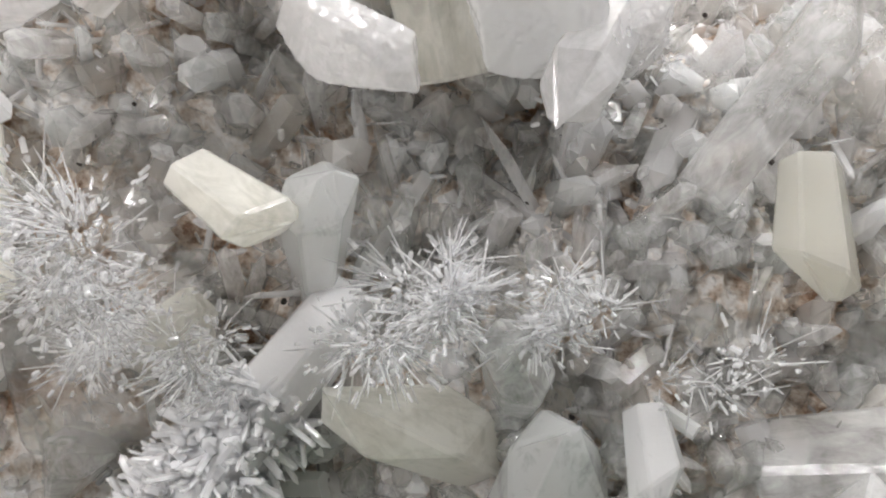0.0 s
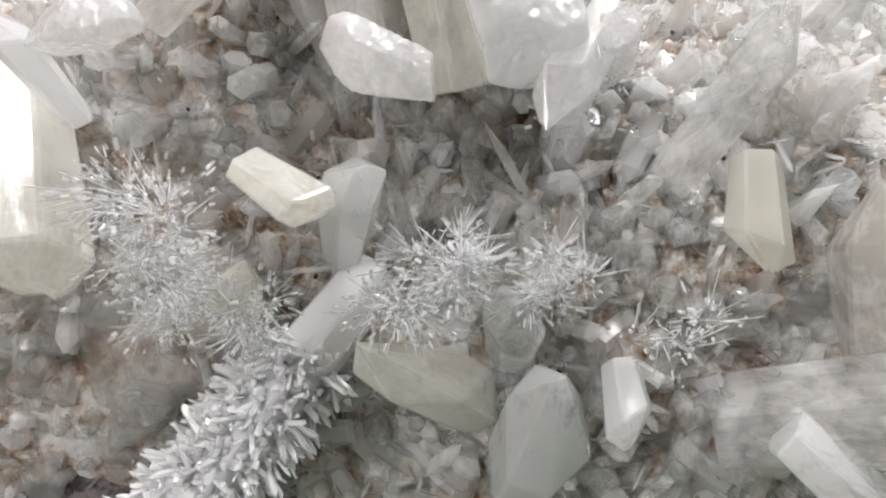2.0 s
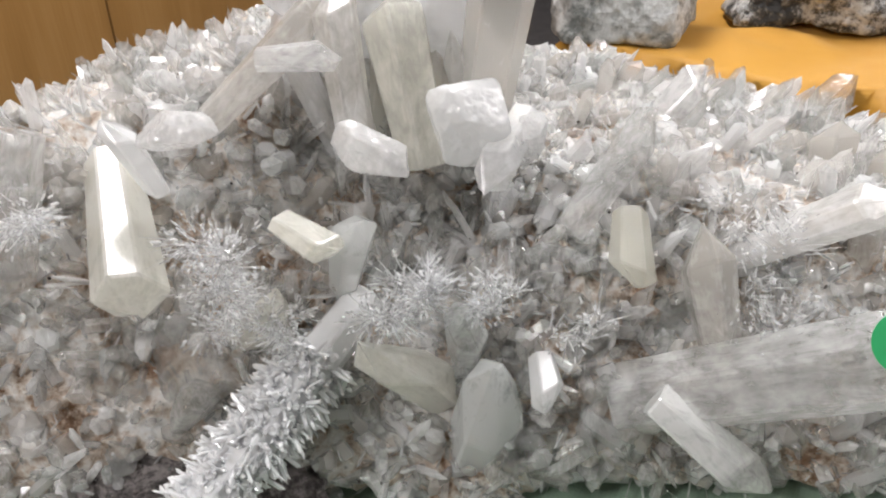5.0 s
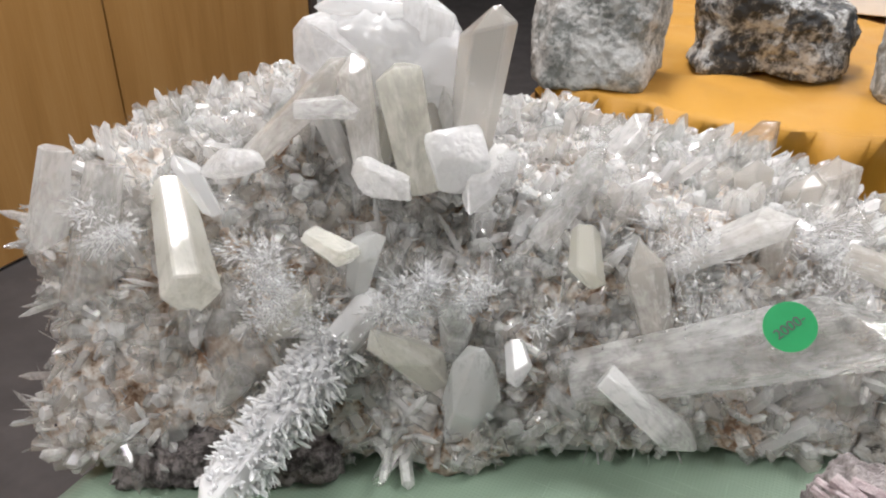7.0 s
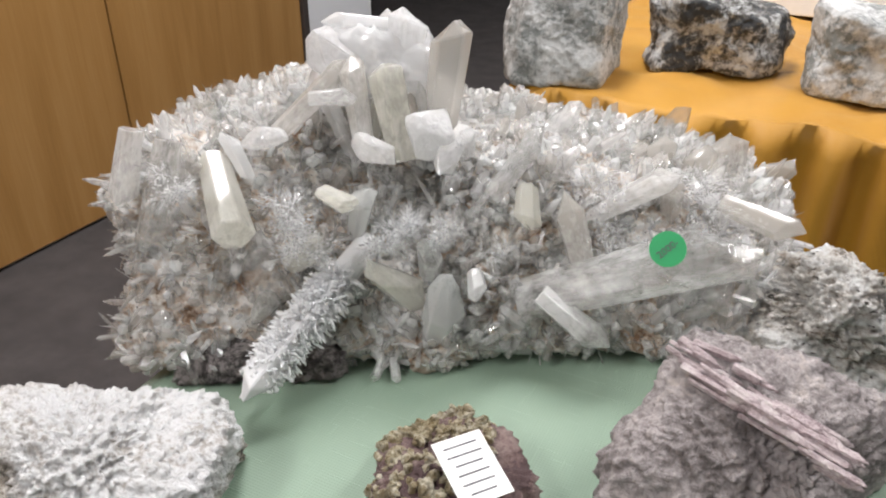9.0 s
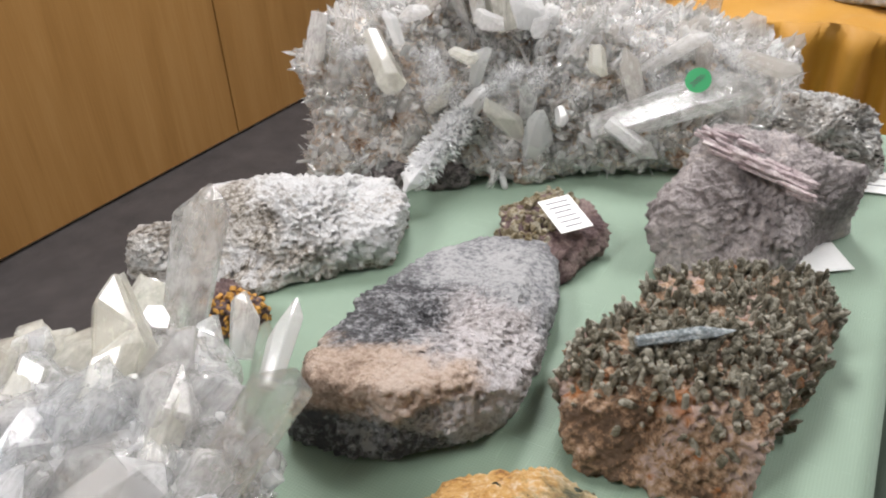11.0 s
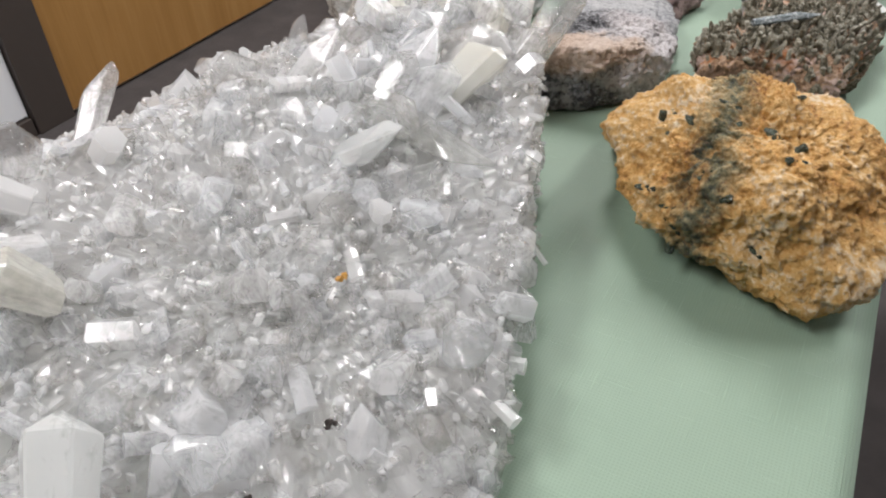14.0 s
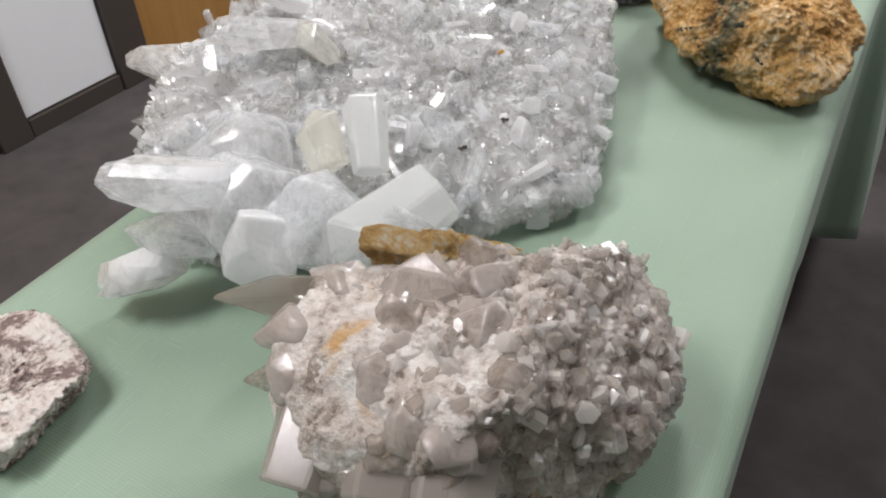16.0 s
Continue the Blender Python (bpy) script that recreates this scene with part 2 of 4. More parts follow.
def setting(name, a, b, mat, label, category, bev=0.0):
    return tagged(new(name, from_bm(name, box(a, b, bev), mat)), label, category, kind="structure")


def fractal(p, scale, octaves=4, seed=0):
    return noise.fractal(Vector(p) * scale + Vector((seed * 7.31, seed * 3.17, seed * 1.73)), 0.9, 2.1, octaves)


SPHERES = {}


def unit_sphere(level):
    if level not in SPHERES:
        bm = bmesh.new()
        bmesh.ops.create_icosphere(bm, subdivisions=level, radius=1)
        bm.verts.ensure_lookup_table()
        SPHERES[level] = (np.array([v.co[:] for v in bm.verts]), [[v.index for v in f.verts] for f in bm.faces])
        bm.free()
    return SPHERES[level]


def hewn(planes, base, seed, rough=0.006, scale=18, fine=0.0015, level=6, edge=16, dents=0.0):
    """The skin of a broken stone: flat sides (azimuth, elevation, distance from the middle), softened edges, a rough relief
    and a flat foot at -base. Returns vertices and faces round (0, 0, 0)."""
    dirs, faces = unit_sphere(level)
    total = np.zeros(len(dirs))
    for az, el, dist in [*planes, (0, -90, base)]:
        a, e = radians(az), radians(el)
        nrm = np.array((math.cos(e) * math.cos(a), math.cos(e) * math.sin(a), math.sin(e)))
        total += np.maximum(0, dirs @ nrm / dist) ** edge
    pts = dirs / (total ** (1 / edge))[:, None]
    out = []
    for d, p in zip(dirs, pts):
        k = rough * fractal(p, scale, 4, seed) + fine * fractal(p, scale * 9, 3, seed + 2)
        if dents:
            k -= dents * max(0.0, fractal(p, scale * 0.45, 2, seed + 5))
        q = p + d * k
        q[2] = max(q[2], -base)
        out.append(q)
    return np.array(out), faces


def prism_shape(seed, flat=1.0, slant=0.35, tip=0.28, taper=0.94, foot=1.0):
    """A six-sided crystal of unit length and radius along z, with an uneven six-faced point. Returns vertices and faces."""
    rnd = random.Random(seed)
    low, top, ang = [], [], []
    for k in range(6):
        a = radians(60 * k + rnd.uniform(-9, 9))
        r = rnd.uniform(0.85, 1.12)
        ang.append((math.cos(a) * r, math.sin(a) * r * flat))
    lean = rnd.uniform(0, 6.28)
    for x, y in ang:
        low.append((x * foot, y * foot, 0.0))
        s = slant * (x * math.cos(lean) + y * math.sin(lean))
        top.append((x * taper, y * taper, 1 - tip + tip * (s - 0.15)))
    apex = [(0.28 * math.cos(lean) + 0.1, 0.28 * flat * math.sin(lean), 1.0), (0.28 * math.cos(lean) - 0.14, 0.28 * flat * math.sin(lean) + 0.06, 0.985)]
    v = low + top + apex
    f = [(k, (k + 1) % 6, 6 + (k + 1) % 6, 6 + k) for k in range(6)] + [(5, 4, 3, 2, 1, 0)]
    f += [(6, 7, 12), (7, 8, 12), (8, 9, 13, 12), (9, 10, 13), (10, 11, 13), (11, 6, 12, 13)]
    return v, f


def grown(me, along):
    """Notes how far from its root each vertex of a crystal lies, 0 to 1."""
    me.attributes.new("grown", "FLOAT", "POINT").data.foreach_set("value", np.asarray(along, dtype=np.float32))
    return me


def aim(base, tip, spin=0.0):
    """The pose that lays the z axis along base to tip."""
    z = (Vector(tip) - Vector(base)).normalized()
    return Matrix.Translation(base) @ z.to_track_quat("Z", "Y").to_matrix().to_4x4() @ pose(0, 0, 0, 0, 0, spin)


COUNT = [0]


def crystal(parent, base, tip, radius, mat, flat=1.0, slant=0.4, point=0.25, taper=0.92, spin=0, name="crystal", label="", bev=0.06):
    """A large crystal from base to tip, with softened edges, as a part."""
    COUNT[0] += 1
    length = (Vector(tip) - Vector(base)).length
    v, f = prism_shape(COUNT[0] * 13 + 5, flat, slant, point, taper, 0.75)
    bm = bmesh.new()
    vs = [bm.verts.new((x * radius, y * radius, z * length)) for x, y, z in v]
    for q in f:
        bm.faces.new([vs[i] for i in q])
    bmesh.ops.recalc_face_normals(bm, faces=bm.faces)
    bmesh.ops.bevel(bm, geom=bm.edges[:], offset=radius * bev, segments=1, affect="EDGES")
    me = from_bm(name, bm, mat)
    return part(name, grown(me, [w.co.z / length for w in me.vertices]), parent, label, aim(base, tip, spin))


def prisms(items, mat, name):
    """Many small crystals in one mesh: items of (base, way, length, radius, seed)."""
    kinds = [prism_shape(k, random.Random(k).uniform(0.6, 1.0), 0.4, random.Random(k + 50).uniform(0.07, 0.2)) for k in range(9)]
    verts, faces, along, at = [], [], [], 0
    for base, way, length, radius, seed in items:
        v, f = kinds[seed % 9]
        m = np.array(aim(base, Vector(base) + Vector(way), (seed * 37) % 360))
        loc = np.array(v) * (radius, radius, length)
        verts.append(loc @ m[:3, :3].T + m[:3, 3])
        faces += [tuple(i + at for i in q) for q in f]
        along += [q[2] for q in v]
        at += len(v)
    return grown(mesh_of(name, np.concatenate(verts), faces, mat), along)


def scatter(verts, faces, count, rnd, want=None):
    """Random places on a skin, even by area: (place, outward normal)."""
    tri = np.array(faces)
    a, b, c = verts[tri[:, 0]], verts[tri[:, 1]], verts[tri[:, 2]]
    cr = np.cross(b - a, c - a)
    area = np.linalg.norm(cr, axis=1)
    cum = np.cumsum(area)
    out = []
    tries = 0
    while len(out) < count and tries < count * 30:
        tries += 1
        i = min(int(np.searchsorted(cum, rnd.random() * cum[-1])), len(tri) - 1)
        s, t = rnd.random(), rnd.random()
        if s + t > 1:
            s, t = 1 - s, 1 - t
        p = a[i] + s * (b[i] - a[i]) + t * (c[i] - a[i])
        nrm = cr[i] / (area[i] + 1e-12)
        if want is None or want(p, nrm):
            out.append((p, nrm))
    return out


def jitter(way, rnd, amount):
    v = Vector(way) + Vector((rnd.gauss(0, 1), rnd.gauss(0, 1), rnd.gauss(0, 1))) * amount
    return v.normalized()


def spray(centre, way, count, length, radius, rnd, spread=0.8, room=0.01):
    """A fan of fine needles growing outwards from one place."""
    out = []
    for _ in range(count):
        d = Vector((rnd.gauss(0, 1), rnd.gauss(0, 1), rnd.gauss(0, 0.6)))
        w = jitter(Vector(way) + d * spread, rnd, 0.12)
        out.append((Vector(centre) + d * room, w, length * rnd.uniform(0.35, 1.25), radius * rnd.uniform(0.5, 1.5), rnd.randrange(99)))
    return out


# ---- the room ----
setting("floor", (-6, -6, -0.1), (7, 8, 0), CARPET, "dark grey-brown short-pile carpet floor", "floor")
setting("ceiling", (-6, -6, ROOM), (7, 8, ROOM + 0.1), CEILING, "plain white ceiling", "ceiling")
WX = -1.77
wall = setting("wall_west", (WX - 0.16, -6, 0), (WX - 0.02, 2.76, ROOM), CEILING, "wall clad in wood veneer and white panels", "wall")


def panel(name, y0, y1, z0, z1, mat, label, proud=0.0):
    return part(name, from_bm(name, box((WX - 0.02, y0, z0), (WX + proud, y1, z1), 0.003), mat), wall, label)


panel("panel", 0.285, 1.262, 0.012, 2.3, WOOD, "honey-coloured wood veneer panel")
panel("panel", 1.268, 2.195, 0.012, 2.3, WOOD, "honey-coloured wood veneer panel")
panel("post", 0.155, 0.28, 0.0, 2.3, DARKTRIM, "dark brown post", 0.012)
panel("panel", -0.19, 0.15, 0.06, 2.3, WHITEWALL, "white panel", -0.006)
panel("skirting", -0.19, 0.15, 0.0, 0.055, DARKTRIM, "dark brown skirting", 0.006)
panel("post", -0.295, -0.195, 0.0, 2.3, DARKTRIM, "dark brown post", 0.012)
panel("panel", -1.2, -0.3, 0.012, 2.3, WOOD, "honey-coloured wood veneer panel")
panel("panel", -2.2, -1.206, 0.012, 2.3, WOOD, "honey-coloured wood veneer panel")
panel("post", 2.2, 2.235, 0.0, 2.3, DARKTRIM, "dark brown post", 0.012)
panel("panel", 2.24, 2.72, 0.06, 2.3, WHITEWALL, "white panel", -0.006)
setting("wall_north", (-6, 7.6, 0), (7, 7.75, ROOM), CEILING, "plain pale wall far behind the tables", "wall")
setting("wall_east", (6.0, -6, 0), (6.15, 7.6, ROOM), CEILING, "plain pale wall", "wall")
setting("wall_south", (-6, -5.15, 0), (7, -5.0, ROOM), CEILING, "plain pale wall", "wall")
setting("wall_far_west", (-5.95, 2.76, 0), (-5.8, 7.6, ROOM), CEILING, "plain pale wall", "wall")


def ceiling_lamp(x, y, watts, wide=0.6, long=1.2):
    t = thing("ceiling_light", "flat white lit ceiling panel lamp", "ceiling light", (x, y, ROOM - 0.03), group="ceiling lights")
    part("frame", from_bm("frame", box((-wide / 2 - 0.02, -long / 2 - 0.02, 0.0), (wide / 2 + 0.02, long / 2 + 0.02, 0.03), 0.004), METAL), t)
    lamp = bpy.data.lights.new("panel_light", "AREA")
    lamp.shape, lamp.size, lamp.size_y, lamp.energy, lamp.color = "RECTANGLE", wide, long, watts, (0.965, 0.95, 0.965)
    ob = new("panel_light", lamp)
    ob.parent = t
    ob.location = (0, 0, -0.005)


for lx, ly, watts in ((-0.6, 0.95, 58), (1.15, 0.85, 40), (-0.85, -1.7, 54), (2.6, 0.85, 13), (2.6, -2.0, 10), (0.45, 3.7, 34), (2.6, 3.7, 12)):
    ceiling_lamp(lx, ly, watts, 0.45, 1.1)


# ---- the tables ----
def table_frame(name, label, x0, x1, y0, y1, top):
    t = thing(name, label, "table", ((x0 + x1) / 2, (y0 + y1) / 2, 0))
    w, d = (x1 - x0) / 2, (y1 - y0) / 2
    part("tabletop", from_bm("tabletop", box((-w, -d, top - 0.035), (w, d, top - 0.004), 0.004), METAL), t)
    for sx in (-1, 1):
        for sy in (-1, 1):
            cx, cy = sx * (w - 0.06), sy * (d - 0.12)
            part("leg", from_bm("leg", box((cx - 0.014, cy - 0.014, 0), (cx + 0.014, cy + 0.014, top - 0.035), 0.003), METAL), t)
    return t


def tablecloth(name, label, left, right, y0, y1, top, mat, skirt, flare, folds, seed, step=0.0125, ripple=0.0015):
    """A cloth over a table: a flat top, rounded edges and skirts with folds; left and right give the edges at a y."""
    prof = [(-1, s) for s in np.linspace(1, 0.04, 18)] + [(0, s) for s in np.linspace(0, 1, 40)] + [(1, s) for s in np.linspace(0.04, 1, 18)]
    ys = list(np.linspace(y0, y1, int((y1 - y0) / step)))
    front = [("n", s) for s in np.linspace(1, 0.05, 14)] if folds else []
    back = [("f", s) for s in np.linspace(0.05, 1, 14)]
    rows = front + [("t", y) for y in ys] + back
    verts = []
    for kind, val in rows:
        y = y0 if kind == "n" else y1 if kind == "f" else val
        drop_y = val if kind in "nf" else 0.0
        lx, rx = left(y), right(y)
        for side, s in prof:
            if side == 0:
                x, sd = lx + (rx - lx) * s, 0.0
            else:
                x, sd = (lx if side < 0 else rx), s
            d = max(sd, drop_y)
            corner = min(sd, drop_y)
            z = top - skirt * d
            wave = math.sin((x if drop_y > sd else y) * folds + 2.2 * fractal((x, y, seed), 3, 2, seed)) if folds else fractal((y, x, 0), 5, 2, seed)
            lift = d ** 0.7 * (flare(y) + (0.04 * d ** -0.5 if folds and d else 0.008 * d) * wave)
            ox = side * lift if sd > 0 else 0.0
            oy = (-1 if kind == "n" else 1) * (drop_y ** 0.7 * (flare(y) + (0.04 * drop_y ** -0.5 if folds else 0.008 * drop_y) * wave)) if drop_y else 0.0
            edge = min(abs(x - lx), abs(rx - x), 0.02) / 0.02 if side == 0 else 0
            if d == 0:
                z += ripple * fractal((x, y, 0), 7, 3, seed) * (0.2 + edge) - 0.005 * (1 - edge) ** 2
            else:
                z -= 0.004
            verts.append((x + ox, y + oy, z + 0.02 * corner))
    w = len(prof)
    faces = [(r * w + c, r * w + c + 1, (r + 1) * w + c + 1, (r + 1) * w + c) for r in range(len(rows) - 1) for c in range(w - 1)]
    me = mesh_of(name, verts, faces, mat, True)
    ob = tagged(new(name, me), label, "tablecloth")
    sol = ob.modifiers.new("thick", "SOLIDIFY")
    sol.thickness, sol.offset = 0.0012, -1
    return ob


table_frame("folding_table", "narrow folding table under a green cloth", -0.21, 0.28, -2.2, 0.31, TABLE - 0.004)
tablecloth("green_tablecloth", "sage green woven cloth over the display table", lambda y: -0.247 + 0.038 * max(0.0, -y), lambda y: 0.3 + 0.015 * max(0.0, -y - 0.5),
           -2.3, 0.345, TABLE, GREEN, 0.54, lambda y: 0.012 + 0.08 * min(1, max(0, (y - 0.06) / 0.03)), 0, 3)
table_frame("folding_table", "narrow folding table under an orange cloth", -0.27, 0.27, 0.82, 2.3, TABLE - 0.04)
tablecloth("orange_tablecloth", "marigold orange cloth hanging in soft folds", lambda y: -0.29, lambda y: 0.29,
           0.77, 2.35, TABLE, ORANGE, 0.68, lambda y: 0.03, 72, 8, 0.02, 0.014)


# ---- loose stones ----
def rock(name, label, at, planes, base, mat, seed, rough=0.006, scale=18, fine=0.0015, level=6, edge=16, dents=0.0, category="rock"):
    rough, fine, level = rough * 1.5, fine * 1.6, level + 1
    t = thing(name, label, category, (at[0], at[1], TABLE + 0.001))
    v, f = hewn(planes, base, seed, rough, scale, fine, level, edge, dents)
    v = v + np.array((0, 0, base))
    part("stone", mesh_of("stone", v, f, mat, True), t)
    return t, v, f


def zoned(name, layers):
    """A rock of several minerals: the first colour ramp is the ground; each further layer covers where a stretched gradient passes."""
    n = Nodes(name)
    big = n.noise(16, 8, 0.66, (1, 1, 1), 0.6)
    fine = n.noise(210, 5, 0.7)
    sep = n.add("ShaderNodeSeparateXYZ")
    n.link(n.coords(), sep.inputs[0])
    col = None
    for stops, weights, lo, hi in layers:
        c = n.ramp(n.grey(n.mix(0.52, big, fine), 0.36, 0.64), stops)
        if col is None:
            col = c
            continue
        s = n.maths("MULTIPLY", n.maths("SUBTRACT", n.noise(26, 6, 0.7, (1, 1, 1), 0.8), 0.5), 0.09)
        for k in range(3):
            if weights[k]:
                s = n.maths("ADD", s, n.maths("MULTIPLY", sep.outputs[k], weights[k]))
        if len(weights) == 4:
            s = n.maths("MULTIPLY", n.maths("ABSOLUTE", n.maths("ADD", s, weights[3])), -1.0)
        col = n.mix(n.grey(s, lo, hi), col, c)
    r = n.mix(n.grey(n.noise(640, 1, 0.5), 0.62, 0.66, 0, 0.5), n.grey(fine, 0.3, 0.7, 0.5, 0.9), 0.2)
    n.put(Base_Color=col, Roughness=r, Normal=n.bump(fine, 0.9, 0.006, n.bump(n.noise(70, 6, 0.7), 0.7, 0.008)))
    return n.mat


GRANITE = zoned("banded_grey_rock", [
    ([(0.32, (0.06, 0.06, 0.065)), (0.5, (0.2, 0.2, 0.21)), (0.7, (0.4, 0.4, 0.41))], None, 0, 0),
    ([(0.32, (0.42, 0.38, 0.37)), (0.6, (0.66, 0.62, 0.62))], (1.0, 0.35, 0.6), 0.02, 0.05),
    ([(0.1, (0.3, 0.2, 0.14)), (0.5, (0.55, 0.42, 0.33)), (0.85, (0.64, 0.53, 0.45))], (0.15, -1.2, 3.0), 0.235, 0.265),
    ([(0.32, (0.2, 0.2, 0.21)), (0.52, (0.38, 0.38, 0.39)), (0.75, (0.52, 0.52, 0.52))], (0.1, 1.0, 0.0), 0.02, 0.05)])
AMBER = zoned("orange_rock", [
    ([(0.04, (0.26, 0.1, 0.02)), (0.28, (0.6, 0.3, 0.075)), (0.55, (0.74, 0.45, 0.16)), (0.9, (0.85, 0.7, 0.5))], None, 0, 0),
    ([(0.2, (0.03, 0.034, 0.02)), (0.5, (0.14, 0.14, 0.08)), (0.8, (0.36, 0.29, 0.15))], (1.0, 0.08, -0.08, 0.036), -0.022, -0.002),
    ([(0.3, (0.07, 0.07, 0.04)), (0.7, (0.22, 0.2, 0.11))], (-0.1, 0.55, 1.0), 0.128, 0.15)])
LAYERED = zoned("layered_white_rock", [
    ([(0.1, (0.05, 0.045, 0.04)), (0.34, (0.28, 0.24, 0.19)), (0.55, (0.6, 0.56, 0.51)), (0.85, (0.78, 0.76, 0.73))], None, 0, 0),
    ([(0.15, (0.5, 0.46, 0.42)), (0.4, (0.78, 0.77, 0.76)), (0.8, (0.86, 0.86, 0.86))], (0.35, 0.1, 1.0), 0.035, 0.05),
    ([(0.1, (0.6, 0.58, 0.56)), (0.5, (0.8, 0.79, 0.78))], (0.2, -0.3, 1.0, -0.036), -0.006, -0.002)])

# white marble-like block with a low knob at one end
block, wv, wf = rock("white_rock", "rough white rock with grey-brown speckled sides", (-0.182, -0.15),
     [(-128, 84, 0.032), (120, 17, 0.05), (-145, -1, 0.109), (-171, -45, 0.07), (117, 45, 0.05), (-8, 76, 0.036), (52, 10, 0.089), (28, -10, 0.085), (-62, 48, 0.033), (-41, -1, 0.057), (20, -22, 0.08)], 0.0295, LAYERED, 4, 0.006, 22, 0.003, 6, 22, 0.006)
kv, kf = hewn([(-76, 56, 0.02), (166, 66, 0.019), (-95, 19, 0.029), (-137, 13, 0.036), (-19, 55, 0.022), (104, 51, 0.017), (44, 36, 0.025)], 0.0225, 6, 0.006, 30, 0.003, 6, 16)
part("knob", mesh_of("knob", kv + np.array((-0.104, -0.076, 0.0225)), kf, MARBLE, True), block, "dark-speckled low knob of the same rock")
# banded grey rock
rock("banded_rock", "dark grey rock with tan and white bands", (0.009, -0.233),
     [(119, 81, 0.024), (141, 14, 0.109), (175, 3, 0.069), (92, 14, 0.153), (122, -26, 0.127), (27, 63, 0.041), (23, 7, 0.082), (10, -5, 0.071), (-48, -5, 0.091), (-8, -21, 0.077), (-74, 2, 0.105), (-120, 17, 0.119), (-170, 12, 0.07)], 0.0245, GRANITE, 7, 0.004, 26, 0.0022, 6, 26)
# lilac rock
lilac, lv, lf = rock("lilac_rock", "lilac-grey rock topped by a ridge of pink fibres", (0.172, 0.022),
     [(85, 49, 0.063), (-95, 68, 0.044), (88, 23, 0.056), (-172, 40, 0.066), (160, 6, 0.065), (-71, 58, 0.037), (-40, 20, 0.043), (-22, -8, 0.056), (51, 12, 0.094), (-154, 37, 0.07), (-164, -7, 0.086), (174, -25, 0.07), (-77, 42, 0.037), (-83, 21, 0.05)], 0.0485, LILAC, 11, 0.007, 19, 0.0022, 6, 22, 0.007)
rnd = random.Random(3)
fib = [((-0.055 + 0.085 * k / 60 + rnd.uniform(-0.004, 0.004), 0.008 - 0.03 * k / 60 + rnd.uniform(-0.013, 0.013), 0.101 + rnd.uniform(-0.006, 0.006) - 0.016 * k / 60),
        jitter((1, -0.35, -0.1), rnd, 0.05), rnd.uniform(0.02, 0.036), rnd.uniform(0.0015, 0.0035), rnd.randrange(99)) for k in range(60)]
tagged(part("fibre_ridge", prisms(fib, LEPID, "fibre_ridge"), lilac, "pink fibrous crystal ridge"), kind="stuff")
# small brown and golden stone between the white rock and the near cluster
nugget, gv, gf = rock("golden_rock", "small brown rock with a golden yellow crust", (-0.176, -0.272),
     [(-60, 10, 0.02), (10, 20, 0.024), (80, 10, 0.022), (150, 15, 0.026), (220, 10, 0.024), (40, 75, 0.014)], 0.012, MAROON, 35, 0.004, 40, 0.002, 5)
rnd = random.Random(36)
part("yellow_crust", prisms([(p - nn * 0.002, jitter(nn, rnd, 0.6), rnd.uniform(0.003, 0.006), rnd.uniform(0.0015, 0.003), rnd.randrange(99))
                             for p, nn in scatter(gv, gf, 160, rnd, lambda p, nn: nn[2] > -0.2 and p[0] > -0.004)], IRON, "yellow_crust"), nugget, "golden yellow grains")
# speckled white rock behind the lilac one
rock("speckled_rock", "white rock with black and brown patches", (0.205, 0.225),
     [(-70, 5, 0.055), (0, 8, 0.052), (60, 5, 0.06), (130, 0, 0.06), (200, 5, 0.062), (-30, 45, 0.05), (100, 75, 0.036), (220, 55, 0.042)], 0.034, MARBLE, 21, 0.01, 24, 0.003)
# label rock: mica on a maroon stone, with its card
mica, mv, mf = rock("mica_rock", "maroon rock with golden mica and a paper label", (0.017, -0.051),
     [(-35, 82, 0.013), (145, 38, 0.041), (-100, 74, 0.02), (-165, 4, 0.046), (98, 25, 0.048), (57, -12, 0.042), (-25, 37, 0.032), (-10, -27, 0.045), (-100, 29, 0.043), (-123, -30, 0.042)], 0.017, MAROON, 31, 0.005, 32, 0.002, 5, 20)
rnd = random.Random(8)
part("mica_crust", prisms([(p - nn * 0.003, jitter(nn, rnd, 0.5), rnd.uniform(0.004, 0.009), rnd.uniform(0.002, 0.0045), rnd.randrange(99))
                           for p, nn in scatter(mv, mf, 420, rnd, lambda p, nn: nn[2] > 0.2 and p[0] < 0.012)], MICA, "mica_crust"), mica, "golden brown mica flakes")
# rusty rock set with olive spikes
rusty, rv, rf = rock("spiky_rock", "rusty brown rock crowded with olive-grey spikes", (0.177, -0.196),
     [(-177, 73, 0.03), (159, -5, 0.062), (-148, 62, 0.046), (-148, -6, 0.088), (-164, -35, 0.07), (133, -36, 0.057), (80, 84, 0.028), (105, 18, 0.111), (9, 23, 0.086), (-9, 71, 0.034), (-9, 1, 0.067), (-59, 67, 0.04), (-93, 30, 0.072), (-68, 35, 0.059), (-7, -51, 0.064), (-75, 20, 0.07)], 0.0295, RUST, 41, 0.007, 24, 0.0025, 6, 20, 0.006)
rnd = random.Random(9)
tips = [(p - nn * 0.002, jitter((nn[0] * 0.4, nn[1] * 0.4 - 0.1, 1), rnd, 0.35), rnd.uniform(0.007, 0.017), rnd.uniform(0.0015, 0.0032), rnd.randrange(99))
        for p, nn in scatter(rv, rf, 900, rnd, lambda p, nn: nn[2] > 0.3 and p[1] > -0.05 + 0.25 * p[0] + rnd.uniform(-0.02, 0.02))]
